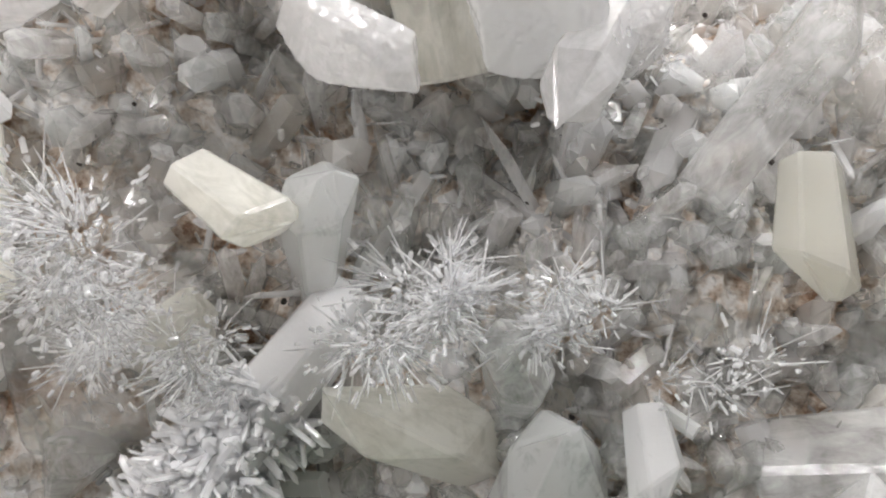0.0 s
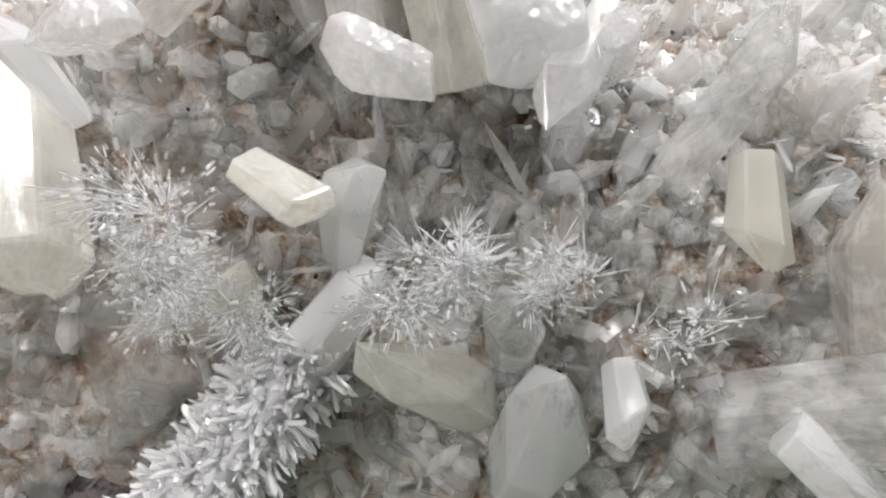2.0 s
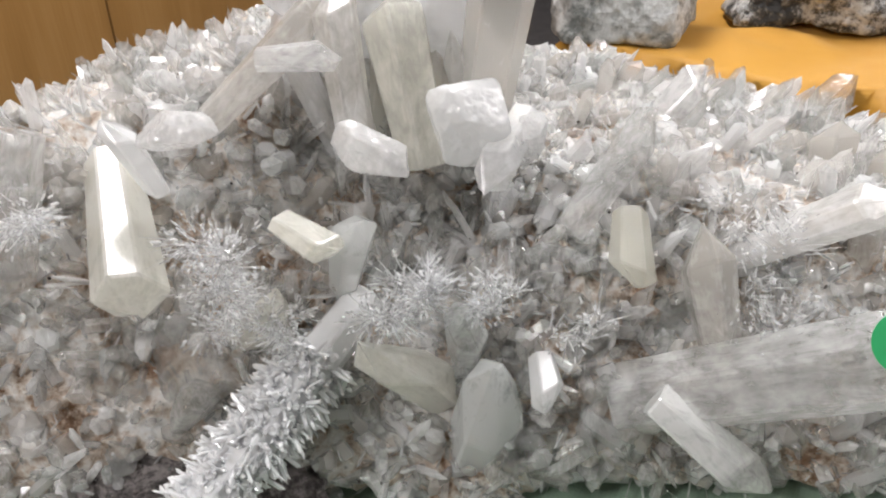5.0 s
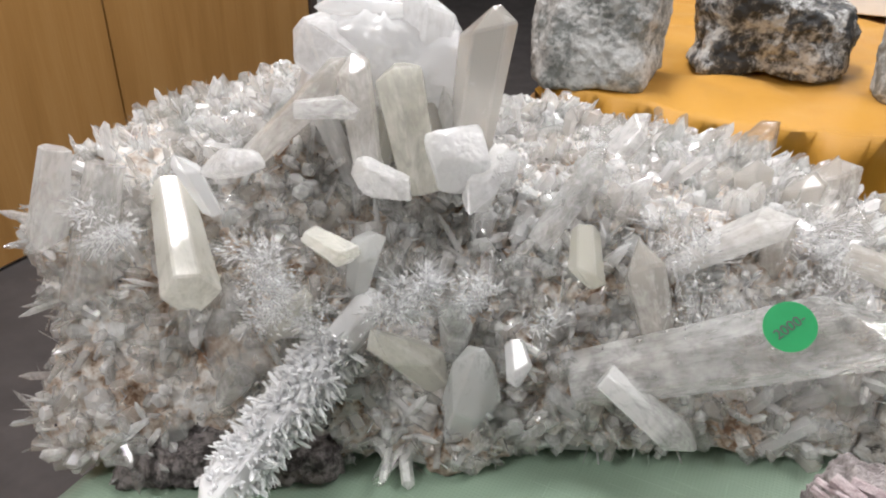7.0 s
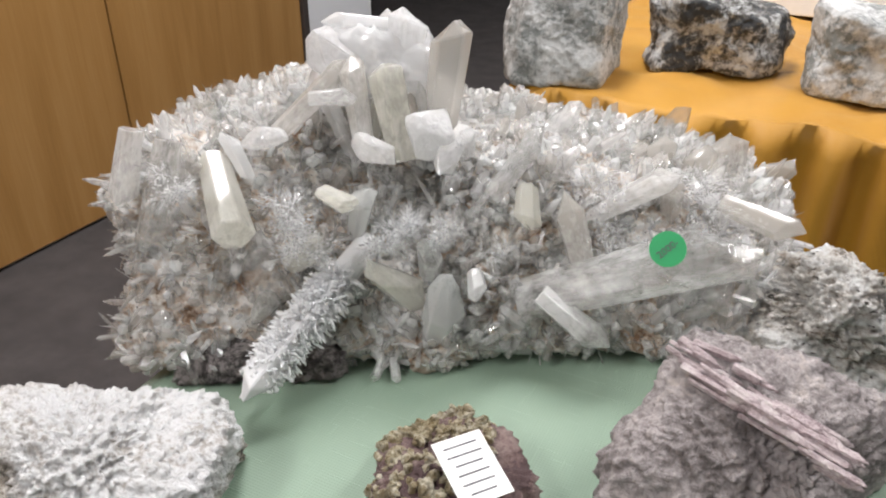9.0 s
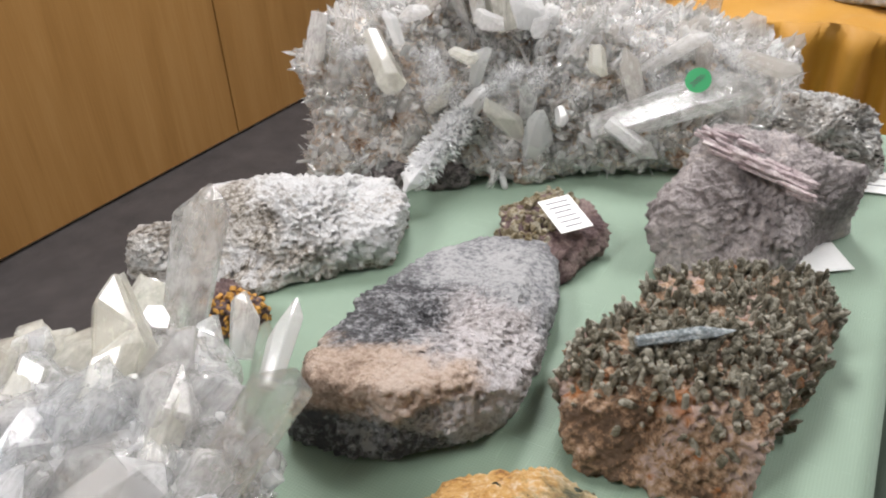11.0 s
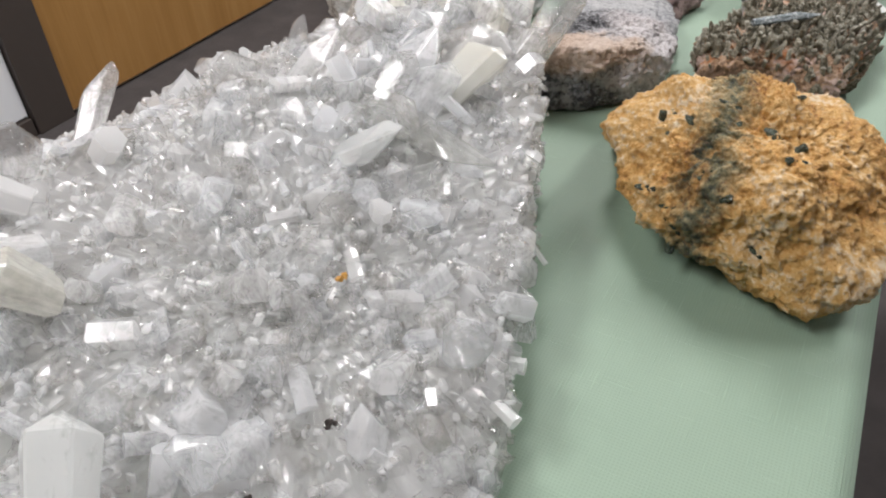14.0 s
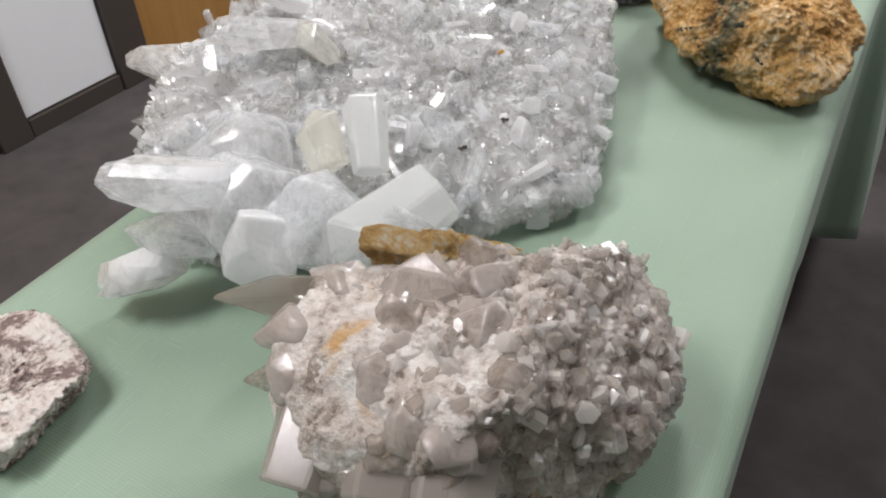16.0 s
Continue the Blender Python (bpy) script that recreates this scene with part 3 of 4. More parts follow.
tips += [(p - nn * 0.002, jitter((0, 0, 1), rnd, 0.5), rnd.uniform(0.007, 0.014), rnd.uniform(0.0016, 0.003), rnd.randrange(99))
         for p, nn in scatter(rv, rf, 60, rnd, lambda p, nn: nn[2] > 0.3)]
tagged(part("spike_crust", prisms(tips, OLIVE, "spike_crust"), rusty, "dense olive-grey pointed crystals"), kind="stuff")
crystal(rusty, (-0.028, -0.034, 0.068), (0.026, 0.0, 0.074), 0.0068, BLUESP, 0.7, label="blue-grey crystal lying among the spikes")
# orange rock
amber, av, af = rock("orange_rock", "orange-brown knobbly rock with dark green crystals", (0.198, -0.454),
     [(-70, 13, 0.099), (-33, -41, 0.107), (-99, -2, 0.087), (-106, -31, 0.087), (-102, -70, 0.068), (-15, 48, 0.065), (8, -10, 0.092), (1, -35, 0.093), (23, 43, 0.073), (20, 2, 0.094), (171, 42, 0.087), (150, 49, 0.082), (-154, -17, 0.093), (-147, -58, 0.067), (108, 6, 0.135), (-119, 78, 0.05), (116, 62, 0.065), (-2, 75, 0.048), (-131, 35, 0.067), (-120, -47, 0.076), (-137, 52, 0.058), (82, 50, 0.067), (77, -16, 0.103)],
     0.0545, AMBER, 54, 0.007, 30, 0.0022, 6, 22, 0.008)
rnd = random.Random(12)
JADE = stone("dark_green_crystal", [(0.3, (0.015, 0.022, 0.017)), (0.7, (0.08, 0.1, 0.07))], 60, 300, 0.3, 0.22)
for p, nn in scatter(av, af, 46, rnd, lambda p, nn: nn[2] > -0.2 and p[0] < 0.03 and (p[0] < -0.03 or nn[2] > 0.6)):
    w = Vector(nn).cross(jitter((0.3, 1, 0.2), rnd, 0.4)).normalized()
    thick = rnd.uniform(0.0025, 0.005)
    c = Vector(p) - Vector(nn) * thick * 0.75
    h = rnd.uniform(0.004, 0.011)
    crystal(amber, c - w * h, c + w * h, thick, JADE, 0.8, bev=0.2)
# pale pink rock at the near end
rock("pink_rock", "flat pale pink and white rock with dark base", (-0.109, -1.142),
     [(90, 89, 0.013), (90, 20, 0.047), (141, 55, 0.039), (72, 4, 0.043), (23, -26, 0.04), (5, -28, 0.043), (-72, 9, 0.062), (-64, -9, 0.063), (-122, 35, 0.042)], 0.0125, PINKISH, 61, 0.004, 28, 0.002, 6, 22)
# stones on the orange cloth
rock("pale_block", "pale grey translucent stone block", (-0.232, 0.85),
     [(-75, 8, 0.07), (0, 0, 0.085), (100, 0, 0.08), (190, 0, 0.085), (-40, 10, 0.085), (20, 84, 0.1), (230, 10, 0.085)], 0.075, PALEROCK, 71, 0.006, 14, 0.001, 5)
rock("dark_block", "dark mottled rock with a white top", (-0.02, 1.03),
     [(-80, -5, 0.075), (0, 5, 0.11), (90, 0, 0.08), (180, 5, 0.11), (-35, 10, 0.1), (10, 80, 0.06), (225, 10, 0.1)], 0.055, DARKROCK, 72, 0.01, 16, 0.002, 5)
rock("grey_block", "grey block of stone with a pale top", (0.21, 0.98),
     [(-90, 0, 0.075), (0, 0, 0.08), (90, 0, 0.08), (180, 0, 0.075), (-40, 5, 0.085), (0, 78, 0.07), (225, 10, 0.085)], 0.05, PALEROCK, 73, 0.008, 14, 0.001, 5)
board = thing("white_box", "low white display box on the orange cloth", "box", (0.12, 1.62, TABLE + 0.004))
part("box_body", from_bm("box_body", box((-0.3, -0.12, 0), (0.17, 0.2, 0.05), 0.003), PAPER), board)


# ---- paper cards ----
def card(name, label, at, size, turn, tilt, lines):
    t = thing(name, label, "label", at, 0)
    t.matrix_basis = pose(*at, tilt[0], tilt[1], turn)
    w, h = size
    part("sheet", from_bm("sheet", box((-w / 2, -h / 2, 0), (w / 2, h / 2, 0.0005)), PAPER), t)
    rnd = random.Random(int(w * 1e5))
    for k in range(lines):
        y = h / 2 - h * (k + 1) / (lines + 1)
        a = w * rnd.uniform(0.25, 0.4)
        part("text_bar", from_bm("text_bar", box((-a, y - h * 0.012, 0.0005), (a, y + h * 0.012, 0.0008)), INK), t)


card("label_card", "cream paper label with small print lying on the mica rock", (0.031, -0.055, 0.783), (0.032, 0.045), 52, (12, 0), 6)
card("paper_card", "white paper slip under the lilac rock", (0.232, 0.03, TABLE + 0.004), (0.05, 0.04), 35, (4, 0), 0)
card("paper_card", "white paper slip under the speckled rock", (0.268, 0.205, TABLE + 0.004), (0.05, 0.045), 10, (3, 0), 2)


# ---- the large quartz cluster ----
HOME = Vector((-0.05, 0.12, TABLE))
cluster = thing("quartz_cluster", "large white quartz crystal cluster overhanging the green table", "crystal cluster", HOME)


def big(base, tip, radius, mat, deeper=0.3, **more):
    root = Vector(base) + (Vector(base) - Vector(tip)) * deeper
    more["point"] = more.get("point", 0.25) * 0.7
    more["flat"] = 0.25 + 0.75 * more.get("flat", 1.0)
    crystal(cluster, root - HOME, Vector(tip) - HOME, radius * 1.22, mat, slant=more.pop("slant", 0.65), taper=0.97, **more)


def lump(parent, home, at, size, turn, mat, seed, label="blunt frosted quartz chunk", level=6):
    """A chunk of quartz with many uneven flat faces: half sizes along its length, depth and height."""
    rnd = random.Random(seed)
    sides = []
    for k in range(30):
        d = Vector((rnd.gauss(0, 1), rnd.gauss(0, 1), rnd.gauss(0, 1))).normalized()
        reach = math.sqrt(sum((d[i] * size[i]) ** 2 for i in range(3))) * rnd.uniform(0.78, 1.12)
        sides.append((math.degrees(math.atan2(d.y, d.x)), math.degrees(math.asin(d.z)), reach))
    v, f = hewn(sides, size[2], seed, 0.06 * size[2], 0.9 / size[0], 0.0004, level, 34)
    return part("chunk", mesh_of("chunk", v, f, mat, True), parent, label, Matrix.Translation(Vector(at) - home) @ pose(0, 0, 0, *turn))


CENTRE = Vector((-0.05, 0.07, 0.815)) + Vector((0.866, 0.5, 0)) * 0.02 + Vector((-0.5, 0.866, 0)) * 0.12
bv, bf = hewn([(-60, 0, 0.13), (-60, 36, 0.068), (-62, -40, 0.15), (210, 3, 0.272), (210, -20, 0.29), (30, 0, 0.3), (-10, 0, 0.265), (75, 0, 0.27), (120, 0, 0.13), (160, 0, 0.22), (210, 82, 0.108), (30, 79, 0.07), (-20, 60, 0.105)],
              0.074, 5, 0.018, 18, 0.005, 7, 14, 0.014)
bv = bv + np.array(CENTRE - HOME)
part("crystal_bed", mesh_of("crystal_bed", bv, bf, BED, True), cluster, "brownish white crystalline bed")
fv, ff = hewn([(-60, 10, 0.045), (30, 5, 0.065), (210, 5, 0.06), (120, 0, 0.09), (-60, 60, 0.026), (0, 85, 0.014)], 0.012, 9, 0.007, 25, 0.004, 6)
part("matrix", mesh_of("matrix", fv + np.array(Vector((-0.188, 0.028, TABLE + 0.013)) - HOME), ff, MATRIX, True), cluster, "rough grey matrix stone")
big((-0.25, 0.064, 0.885), (-0.183, 0.007, 0.846), 0.0138, CREAM, deeper=-0.12, point=0.12, slant=0.2)
big((-0.248, 0.014, 0.890), (-0.250, -0.011, 0.832), 0.0105, GLASS, point=0.15)
big((-0.276, 0.009, 0.901), (-0.280, -0.005, 0.858), 0.0095, GLASS)
big((-0.124, 0.051, 0.813), (-0.143, -0.053, 0.761), 0.0118, FROST, point=0.2, name="encrusted_crystal", label="white crystal coated with fine needles")
big((-0.073, 0.080, 0.723), (-0.045, 0.073, 0.819), 0.0134, GREYQ, point=0.22)
big((0.015, 0.104, 0.805), (0.068, 0.104, 0.774), 0.0115, GLASS, deeper=0.05, flat=0.6, point=0.3)
big((0.03, 0.121, 0.806), (0.152, 0.153, 0.86), 0.0185, GLASS, flat=0.9, point=0.2, label="long clear crystal with a green sticker")
big((0.029, 0.150, 0.808), (0.010, 0.139, 0.878), 0.0157, MILK, flat=0.5, point=0.35)
big((0.026, 0.183, 0.839), (0.084, 0.182, 0.886), 0.0136, MILK, flat=0.55, point=0.15)
big((0.077, 0.213, 0.828), (0.075, 0.212, 0.872), 0.0123, MILK, flat=0.6)
big((-0.018, 0.146, 0.859), (-0.008, 0.123, 0.843), 0.0095, CREAM, point=0.3)
big((-0.100, 0.157, 0.882), (-0.085, 0.154, 0.985), 0.0144, MILK, point=0.14)
big((-0.135, 0.102, 0.909), (-0.151, 0.115, 0.958), 0.0084, MILK, point=0.15)
big((-0.111, 0.116, 0.900), (-0.130, 0.127, 0.952), 0.0128, CREAM, point=0.15)
big((-0.185, 0.085, 0.913), (-0.151, 0.116, 0.953), 0.0085, MILK)
big((-0.154, 0.079, 0.936), (-0.131, 0.093, 0.937), 0.0060, CLEAR)
big((-0.145, 0.154, 0.972), (-0.186, 0.130, 0.976), 0.0077, CLEAR)
big((-0.131, 0.162, 0.941), (-0.127, 0.164, 0.987), 0.0162, SNOW, point=0.25)
big((-0.169, 0.140, 0.937), (-0.175, 0.113, 0.970), 0.0182, SNOW, point=0.4)
mv2, mf2 = hewn([(-60, 20, 0.02), (30, 10, 0.044), (210, 15, 0.046), (120, 0, 0.03), (-20, 35, 0.036), (250, 40, 0.034), (0, 80, 0.026), (-60, -40, 0.028)], 0.04, 23, 0.007, 34, 0.0025, 5, 10)
part("frosted_mass", mesh_of("frosted_mass", mv2 + np.array(Vector((-0.15, 0.152, 0.945)) - HOME), mf2, SNOW, True), cluster, "lumpy frosted white quartz")
big((-0.151, 0.162, 0.942), (-0.148, 0.164, 0.983), 0.0087, MILK)
lump(cluster, HOME, (-0.113, 0.084, 0.902), (0.019, 0.009, 0.0105), (20, 25, 10), SNOW, 3)
lump(cluster, HOME, (-0.175, 0.04, 0.915), (0.019, 0.008, 0.007), (10, -12, 15), SNOW, 4)
big((-0.200, 0.041, 0.890), (-0.201, 0.029, 0.920), 0.0090, SNOW, flat=0.5)
lump(cluster, HOME, (-0.09, 0.124, 0.905), (0.022, 0.013, 0.019), (0, 20, 20), SNOW, 5)
big((-0.072, 0.138, 0.899), (-0.072, 0.104, 0.885), 0.0083, SNOW, point=0.3)
lump(cluster, HOME, (-0.068, 0.138, 0.897), (0.009, 0.008, 0.013), (0, 25, 20), SNOW, 6)
big((-0.038, 0.146, 0.867), (-0.022, 0.190, 0.900), 0.0098, GLASS, flat=0.7)
big((-0.042, 0.236, 0.857), (-0.014, 0.264, 0.899), 0.0110, GLASS, flat=0.7)
big((0.020, 0.341, 0.830), (0.057, 0.386, 0.867), 0.0124, GLASS, flat=0.7)
big((0.102, 0.331, 0.814), (0.095, 0.327, 0.871), 0.0176, MILK)
big((0.121, 0.365, 0.791), (0.153, 0.384, 0.837), 0.0117, MILK)
big((0.084, 0.286, 0.826), (0.083, 0.286, 0.873), 0.0138, MILK)
big((0.054, 0.280, 0.836), (0.051, 0.279, 0.878), 0.0113, MILK)
big((0.019, 0.260, 0.837), (0.006, 0.252, 0.888), 0.0097, CLEAR)
big((-0.141, 0.055, 0.876), (-0.111, 0.052, 0.87), 0.0088, CREAM, deeper=0.0, flat=0.6, point=0.2)
big((-0.124, 0.074, 0.845), (-0.107, 0.060, 0.883), 0.0085, GREYQ)
big((-0.084, 0.073, 0.797), (-0.095, 0.044, 0.841), 0.0118, CREAM, point=0.6)
big((-0.073, 0.091, 0.808), (-0.061, 0.069, 0.849), 0.0097, GREYQ, point=0.35)
big((-0.178, 0.031, 0.794), (-0.173, 0.010, 0.839), 0.0168, CLEAR, point=0.5)
big((-0.157, 0.043, 0.822), (-0.127, 0.037, 0.848), 0.0094, CREAM, point=0.4)
big((-0.034, 0.091, 0.812), (-0.023, 0.074, 0.805), 0.0072, CLEAR, point=0.4)
big((0.002, 0.111, 0.792), (0.015, 0.096, 0.795), 0.0056, CLEAR)
big((-0.183, 0.016, 0.774), (-0.161, 0.017, 0.808), 0.0114, GREYQ, flat=0.5)
big((0.128, 0.208, 0.854), (0.176, 0.201, 0.846), 0.0122, MILK, flat=0.6)
big((0.127, 0.184, 0.806), (0.126, 0.160, 0.790), 0.0101, CLEAR)
big((0.063, 0.170, 0.764), (0.094, 0.153, 0.754), 0.0166, CLEAR, flat=0.7)
# green price dot: a round sticker with an illegible scribble
dot = part("sticker", from_bm("sticker", (lambda bm: (bmesh.ops.create_cone(bm, cap_ends=True, segments=40, radius1=0.0122, radius2=0.0122, depth=0.0006), bm)[1])(bmesh.new()), STICKER),
           cluster, "round green price sticker", look(Vector((0.094, 0.117, 0.8575)) - HOME, Vector((0.094, 0.117, 0.8575)) - HOME + Vector((-0.05, 0.75, -0.5))) @ pose(0, 0, 0, 0, 0, 0))
price = bpy.data.curves.new("price_text", "FONT")
price.body, price.size, price.align_x, price.align_y, price.extrude = "2000-", 0.007, "CENTER", "CENTER", 0.0001
writer = new("price_text", price)
inked = bpy.data.meshes.new_from_object(writer)
bpy.data.objects.remove(writer)
inked.materials.clear()
inked.materials.append(INK)
part("price_text", inked, dot, "handwritten price", pose(0, 0, 0.0006, 0, 0, 50))


rnd = random.Random(21)
U, V = Vector((0.866, 0.5, 0)), Vector((-0.5, 0.866, 0))


def uv(p):
    q = Vector(p) + HOME - Vector((-0.05, 0.07, 0))
    return q.dot(U), q.dot(V), q.z


def clump(p):
    """How large the crystals grow round a place."""
    return min(1.5, max(0.35, 0.85 + 1.1 * fractal(p, 20, 2, 91)))


front = Vector((0.45, -0.75, 0.5)).normalized()
# medium crystals, each a part
def unit_crystal(k, tip, mat):
    v, f = prism_shape(k, random.Random(k).uniform(0.5, 1), 0.48, random.Random(k + 9).uniform(*tip))
    return grown(mesh_of("crystal", np.array(v), f, mat), [q[2] for q in v])


mids = [unit_crystal(k, (0.08, 0.2), (CLEAR, GLASS, MILK, DRUSE, GREYQ, CLEAR)[k % 6]) for k in range(12)]
for p, nn in scatter(bv, bf, 290, rnd, lambda p, nn: p[2] > 0.015 and nn[2] > -0.35 and uv(p)[1] < 0.22):
    w = jitter(Vector(nn) + Vector((0.0, -0.1, 0.35)), rnd, 0.75)
    L = rnd.uniform(0.013, 0.032) * (0.6 if nn[2] < 0.25 else 1) * clump(p)
    r = rnd.uniform(0.003, 0.0085)
    u, v, z = uv(p)
    if u < -0.19:
        L *= 0.55
    if u > 0.03 and nn[2] > 0.45:
        w, L, r = jitter(U * 0.75 + Vector((0, 0, 0.75)), rnd, 0.25), rnd.uniform(0.024, 0.05), rnd.uniform(0.004, 0.0085)
    elif -0.2 < u < 0.05 and z > 0.82:
        w = jitter(front * 0.5 + Vector((0.1, 0, 0.7)), rnd, 0.35)
    part("crystal", mids[rnd.randrange(12)], cluster, "", aim(Vector(p) - w * L * 0.45, Vector(p) + w * L) @ Matrix.Diagonal((r, r, L, 1)))
# crowded small crystals, three kinds of clearness
def crust(skin, count, want, lean, mat, name, label, parent, long, thick, sink=0.42, wild=0.5, grow=clump):
    out = []
    for p, nn in scatter(*skin, count, rnd, want):
        w = jitter(Vector(nn) + Vector(lean), rnd, wild)
        L = rnd.uniform(*long) * grow(p)
        out.append((Vector(p) - w * L * sink, w, L, rnd.uniform(*thick), rnd.randrange(99)))
    tagged(part(name, prisms(out, mat, name), parent, label), kind="stuff")


def stubby(p):
    return clump(p) * (0.34 if uv(p)[0] < -0.2 or uv(p)[2] < 0.84 else 0.9)


def faces_front(p, nn):
    return p[2] > 0.004 and Vector(nn).dot(front) > 0.25


def elsewhere(p, nn):
    return p[2] > 0.004 and nn[2] > -0.6 and Vector(nn).dot(front) < 0.5


for mat, name, label in ((CLEAR, "clear_crust", "crowded clear crystals"), (GREYQ, "grey_crust", "crowded greyish crystals"), (DRUSE, "white_crust", "crowded white crystals")):
    crust((bv, bf), 680, faces_front, (0, 0, 0.45), mat, name, label, cluster, (0.011, 0.032), (0.0018, 0.006), 0.4, 0.95)
    crust((bv, bf), 620, elsewhere, (0, 0, 0.15), mat, name, label, cluster, (0.008, 0.017), (0.0024, 0.007), 0.62, 0.85, stubby)
crust((bv, bf), 4200, elsewhere, (0, 0, 0.2), SNOW, "druse", "crust of small white crystals", cluster, (0.004, 0.0095), (0.001, 0.0032), 0.5, 0.9, stubby)
crust((bv, bf), 3200, faces_front, (0, 0, 0.4), CLEAR, "needle_druse", "thin clear needles", cluster, (0.007, 0.019), (0.0003, 0.0011), 0.2, 0.8)
crust((bv, bf), 520, faces_front, (0, 0, 0.3), GLASS, "shard_crust", "loose glassy shards", cluster, (0.015, 0.032), (0.0012, 0.0034), 0.3, 1.1)
# tall columns crowding the crest
for k in range(30):
    q = Vector((-0.05, 0.07, 0)) + U * rnd.uniform(-0.085, 0.0) + V * rnd.uniform(0.085, 0.16)
    w = jitter((-0.12, 0.1, 1), rnd, 0.16)
    L = rnd.uniform(0.045, 0.085)
    base = Vector((q.x, q.y, 0.868 + rnd.uniform(-0.02, 0.01)))
    crystal(cluster, base - HOME, base + w * L - HOME, rnd.uniform(0.006, 0.0125), (MILK, CREAM, CLEAR, SNOW, MILK)[k % 5], rnd.uniform(0.6, 1), 0.4, rnd.uniform(0.12, 0.25))
# leaning blades on the far half
for k in range(34):
    q = Vector((-0.05, 0.07, 0)) + U * rnd.uniform(0.02, 0.27) + V * rnd.uniform(0.05, 0.22)
    w = jitter(U * 0.75 + Vector((0, 0, 0.7)), rnd, 0.22)
    base = Vector((q.x, q.y, 0.862 - 0.18 * max(0.0, (q - Vector((-0.05, 0.07, 0))).dot(U))))
    crystal(cluster, base - HOME, base + w * rnd.uniform(0.03, 0.055) - HOME, rnd.uniform(0.005, 0.0095), (CLEAR, MILK, CLEAR, GREYQ)[k % 4], rnd.uniform(0.5, 0.9), 0.5, rnd.uniform(0.15, 0.3))
# needle sprays
need = []
for c, n, room in (((-0.15, 0.022, 0.865), 150, 0.011), ((-0.14, 0.03, 0.84), 90, 0.009), ((-0.218, -0.004, 0.885), 90, 0.008), ((-0.075, 0.07, 0.858), 60, 0.004), ((-0.092, 0.058, 0.843), 130, 0.009),
                   ((-0.057, 0.08, 0.845), 70, 0.006), ((-0.022, 0.098, 0.835), 26, 0.006), ((0.064, 0.148, 0.835), 130, 0.016), ((-0.13, 0.035, 0.838), 60, 0.006),
                   ((0.02, 0.16, 0.87), 60, 0.014), ((0.1, 0.2, 0.85), 100, 0.015), ((-0.07, 0.13, 0.885), 24, 0.01)):
    for _ in range(5):
        fan = jitter(front, rnd, 0.35)
        q = Vector(c) - HOME + Vector((rnd.gauss(0, room), rnd.gauss(0, room * 0.6), rnd.gauss(0, room)))
        need += spray(q, fan, int(n * 0.42), 0.0115, 0.0002, rnd, 0.42, room * 0.4)
        need += spray(q, fan, int(n * 0.7), 0.003, 0.0005, rnd, 1.1, room * 0.6)
coat = []
a, b = Vector((-0.124, 0.051, 0.813)), Vector((-0.143, -0.053, 0.761))
for _ in range(950):
    s = rnd.random() ** 1.2 * 0.74
    side = (b - a).cross(jitter((0, 0, 1), rnd, 3)).normalized()
    base = a.lerp(b, s) + side * 0.0115
    coat.append((base - HOME, jitter(side + (b - a).normalized() * 0.4, rnd, 0.45), rnd.uniform(0.003, 0.0115), rnd.uniform(0.0005, 0.0014), rnd.randrange(99)))
for _ in range(900):
    s = rnd.random() * 0.86
    side = (b - a).cross(jitter((0, 0, 1), rnd, 3)).normalized()
    coat.append((a.lerp(b, s) + side * 0.0115 - HOME, jitter(side, rnd, 0.8), rnd.uniform(0.002, 0.0048), rnd.uniform(0.001, 0.0022), rnd.randrange(99)))
part("needle_coat", prisms(coat, FROST, "needle_coat"), cluster, "coat of short white needles")["kind"] = "stuff"
part("needle_crust", prisms(need, WHITE, "needle_crust"), cluster, "sprays of fine white needles")["kind"] = "stuff"
grit = [(Vector(p) + Vector(nn) * 0.004, jitter(nn, rnd, 0.8), rnd.uniform(0.0008, 0.002), rnd.uniform(0.0004, 0.001), rnd.randrange(99)) for p, nn in scatter(bv, bf, 160, rnd, lambda p, nn: nn[2] > -0.3)]
part("grit", prisms(grit, DEBRIS, "grit"), cluster, "specks of dark grit")["kind"] = "stuff"


# ---- the near quartz cluster ----
HOME2 = Vector((-0.03, -0.72, TABLE))
plate = thing("quartz_plate", "broad clear and white quartz cluster on the green cloth", "crystal cluster", HOME2)


def two(base, tip, radius, mat, **more):
    mat = {SNOW: ICE, MILK: ICE}.get(mat, mat)
    root = Vector(base) + (Vector(base) - Vector(tip)) * 0.4
    crystal(plate, root - HOME2, Vector(tip) - HOME2, radius * 1.08, mat, slant=more.pop("slant", 0.65), taper=0.97, **more)


pv, pf = hewn([(-27, 71, 0.05), (10, 0, 0.155), (-35, -5, 0.185), (-55, -5, 0.199), (-100, -5, 0.28), (215, 5, 0.245), (180, 15, 0.19), (150, 20, 0.235), (90, 5, 0.35), (22, 0, 0.155), (60, 8, 0.285), (170, 72, 0.116)],
              0.04, 15, 0.009, 22, 0.004, 7, 16, 0.006)
pv = pv + np.array((0, 0, 0.041))
part("crystal_bed", mesh_of("crystal_bed", pv, pf, SNOW, False), plate, "white crystalline bed")
two((-0.100, -0.360, 0.841), (-0.096, -0.325, 0.915), 0.0170, CLEAR, point=0.15)
two((-0.121, -0.390, 0.791), (-0.147, -0.360, 0.850), 0.0239, CREAM, point=0.2)
two((-0.058, -0.360, 0.829), (-0.067, -0.340, 0.850), 0.0091, CLEAR)
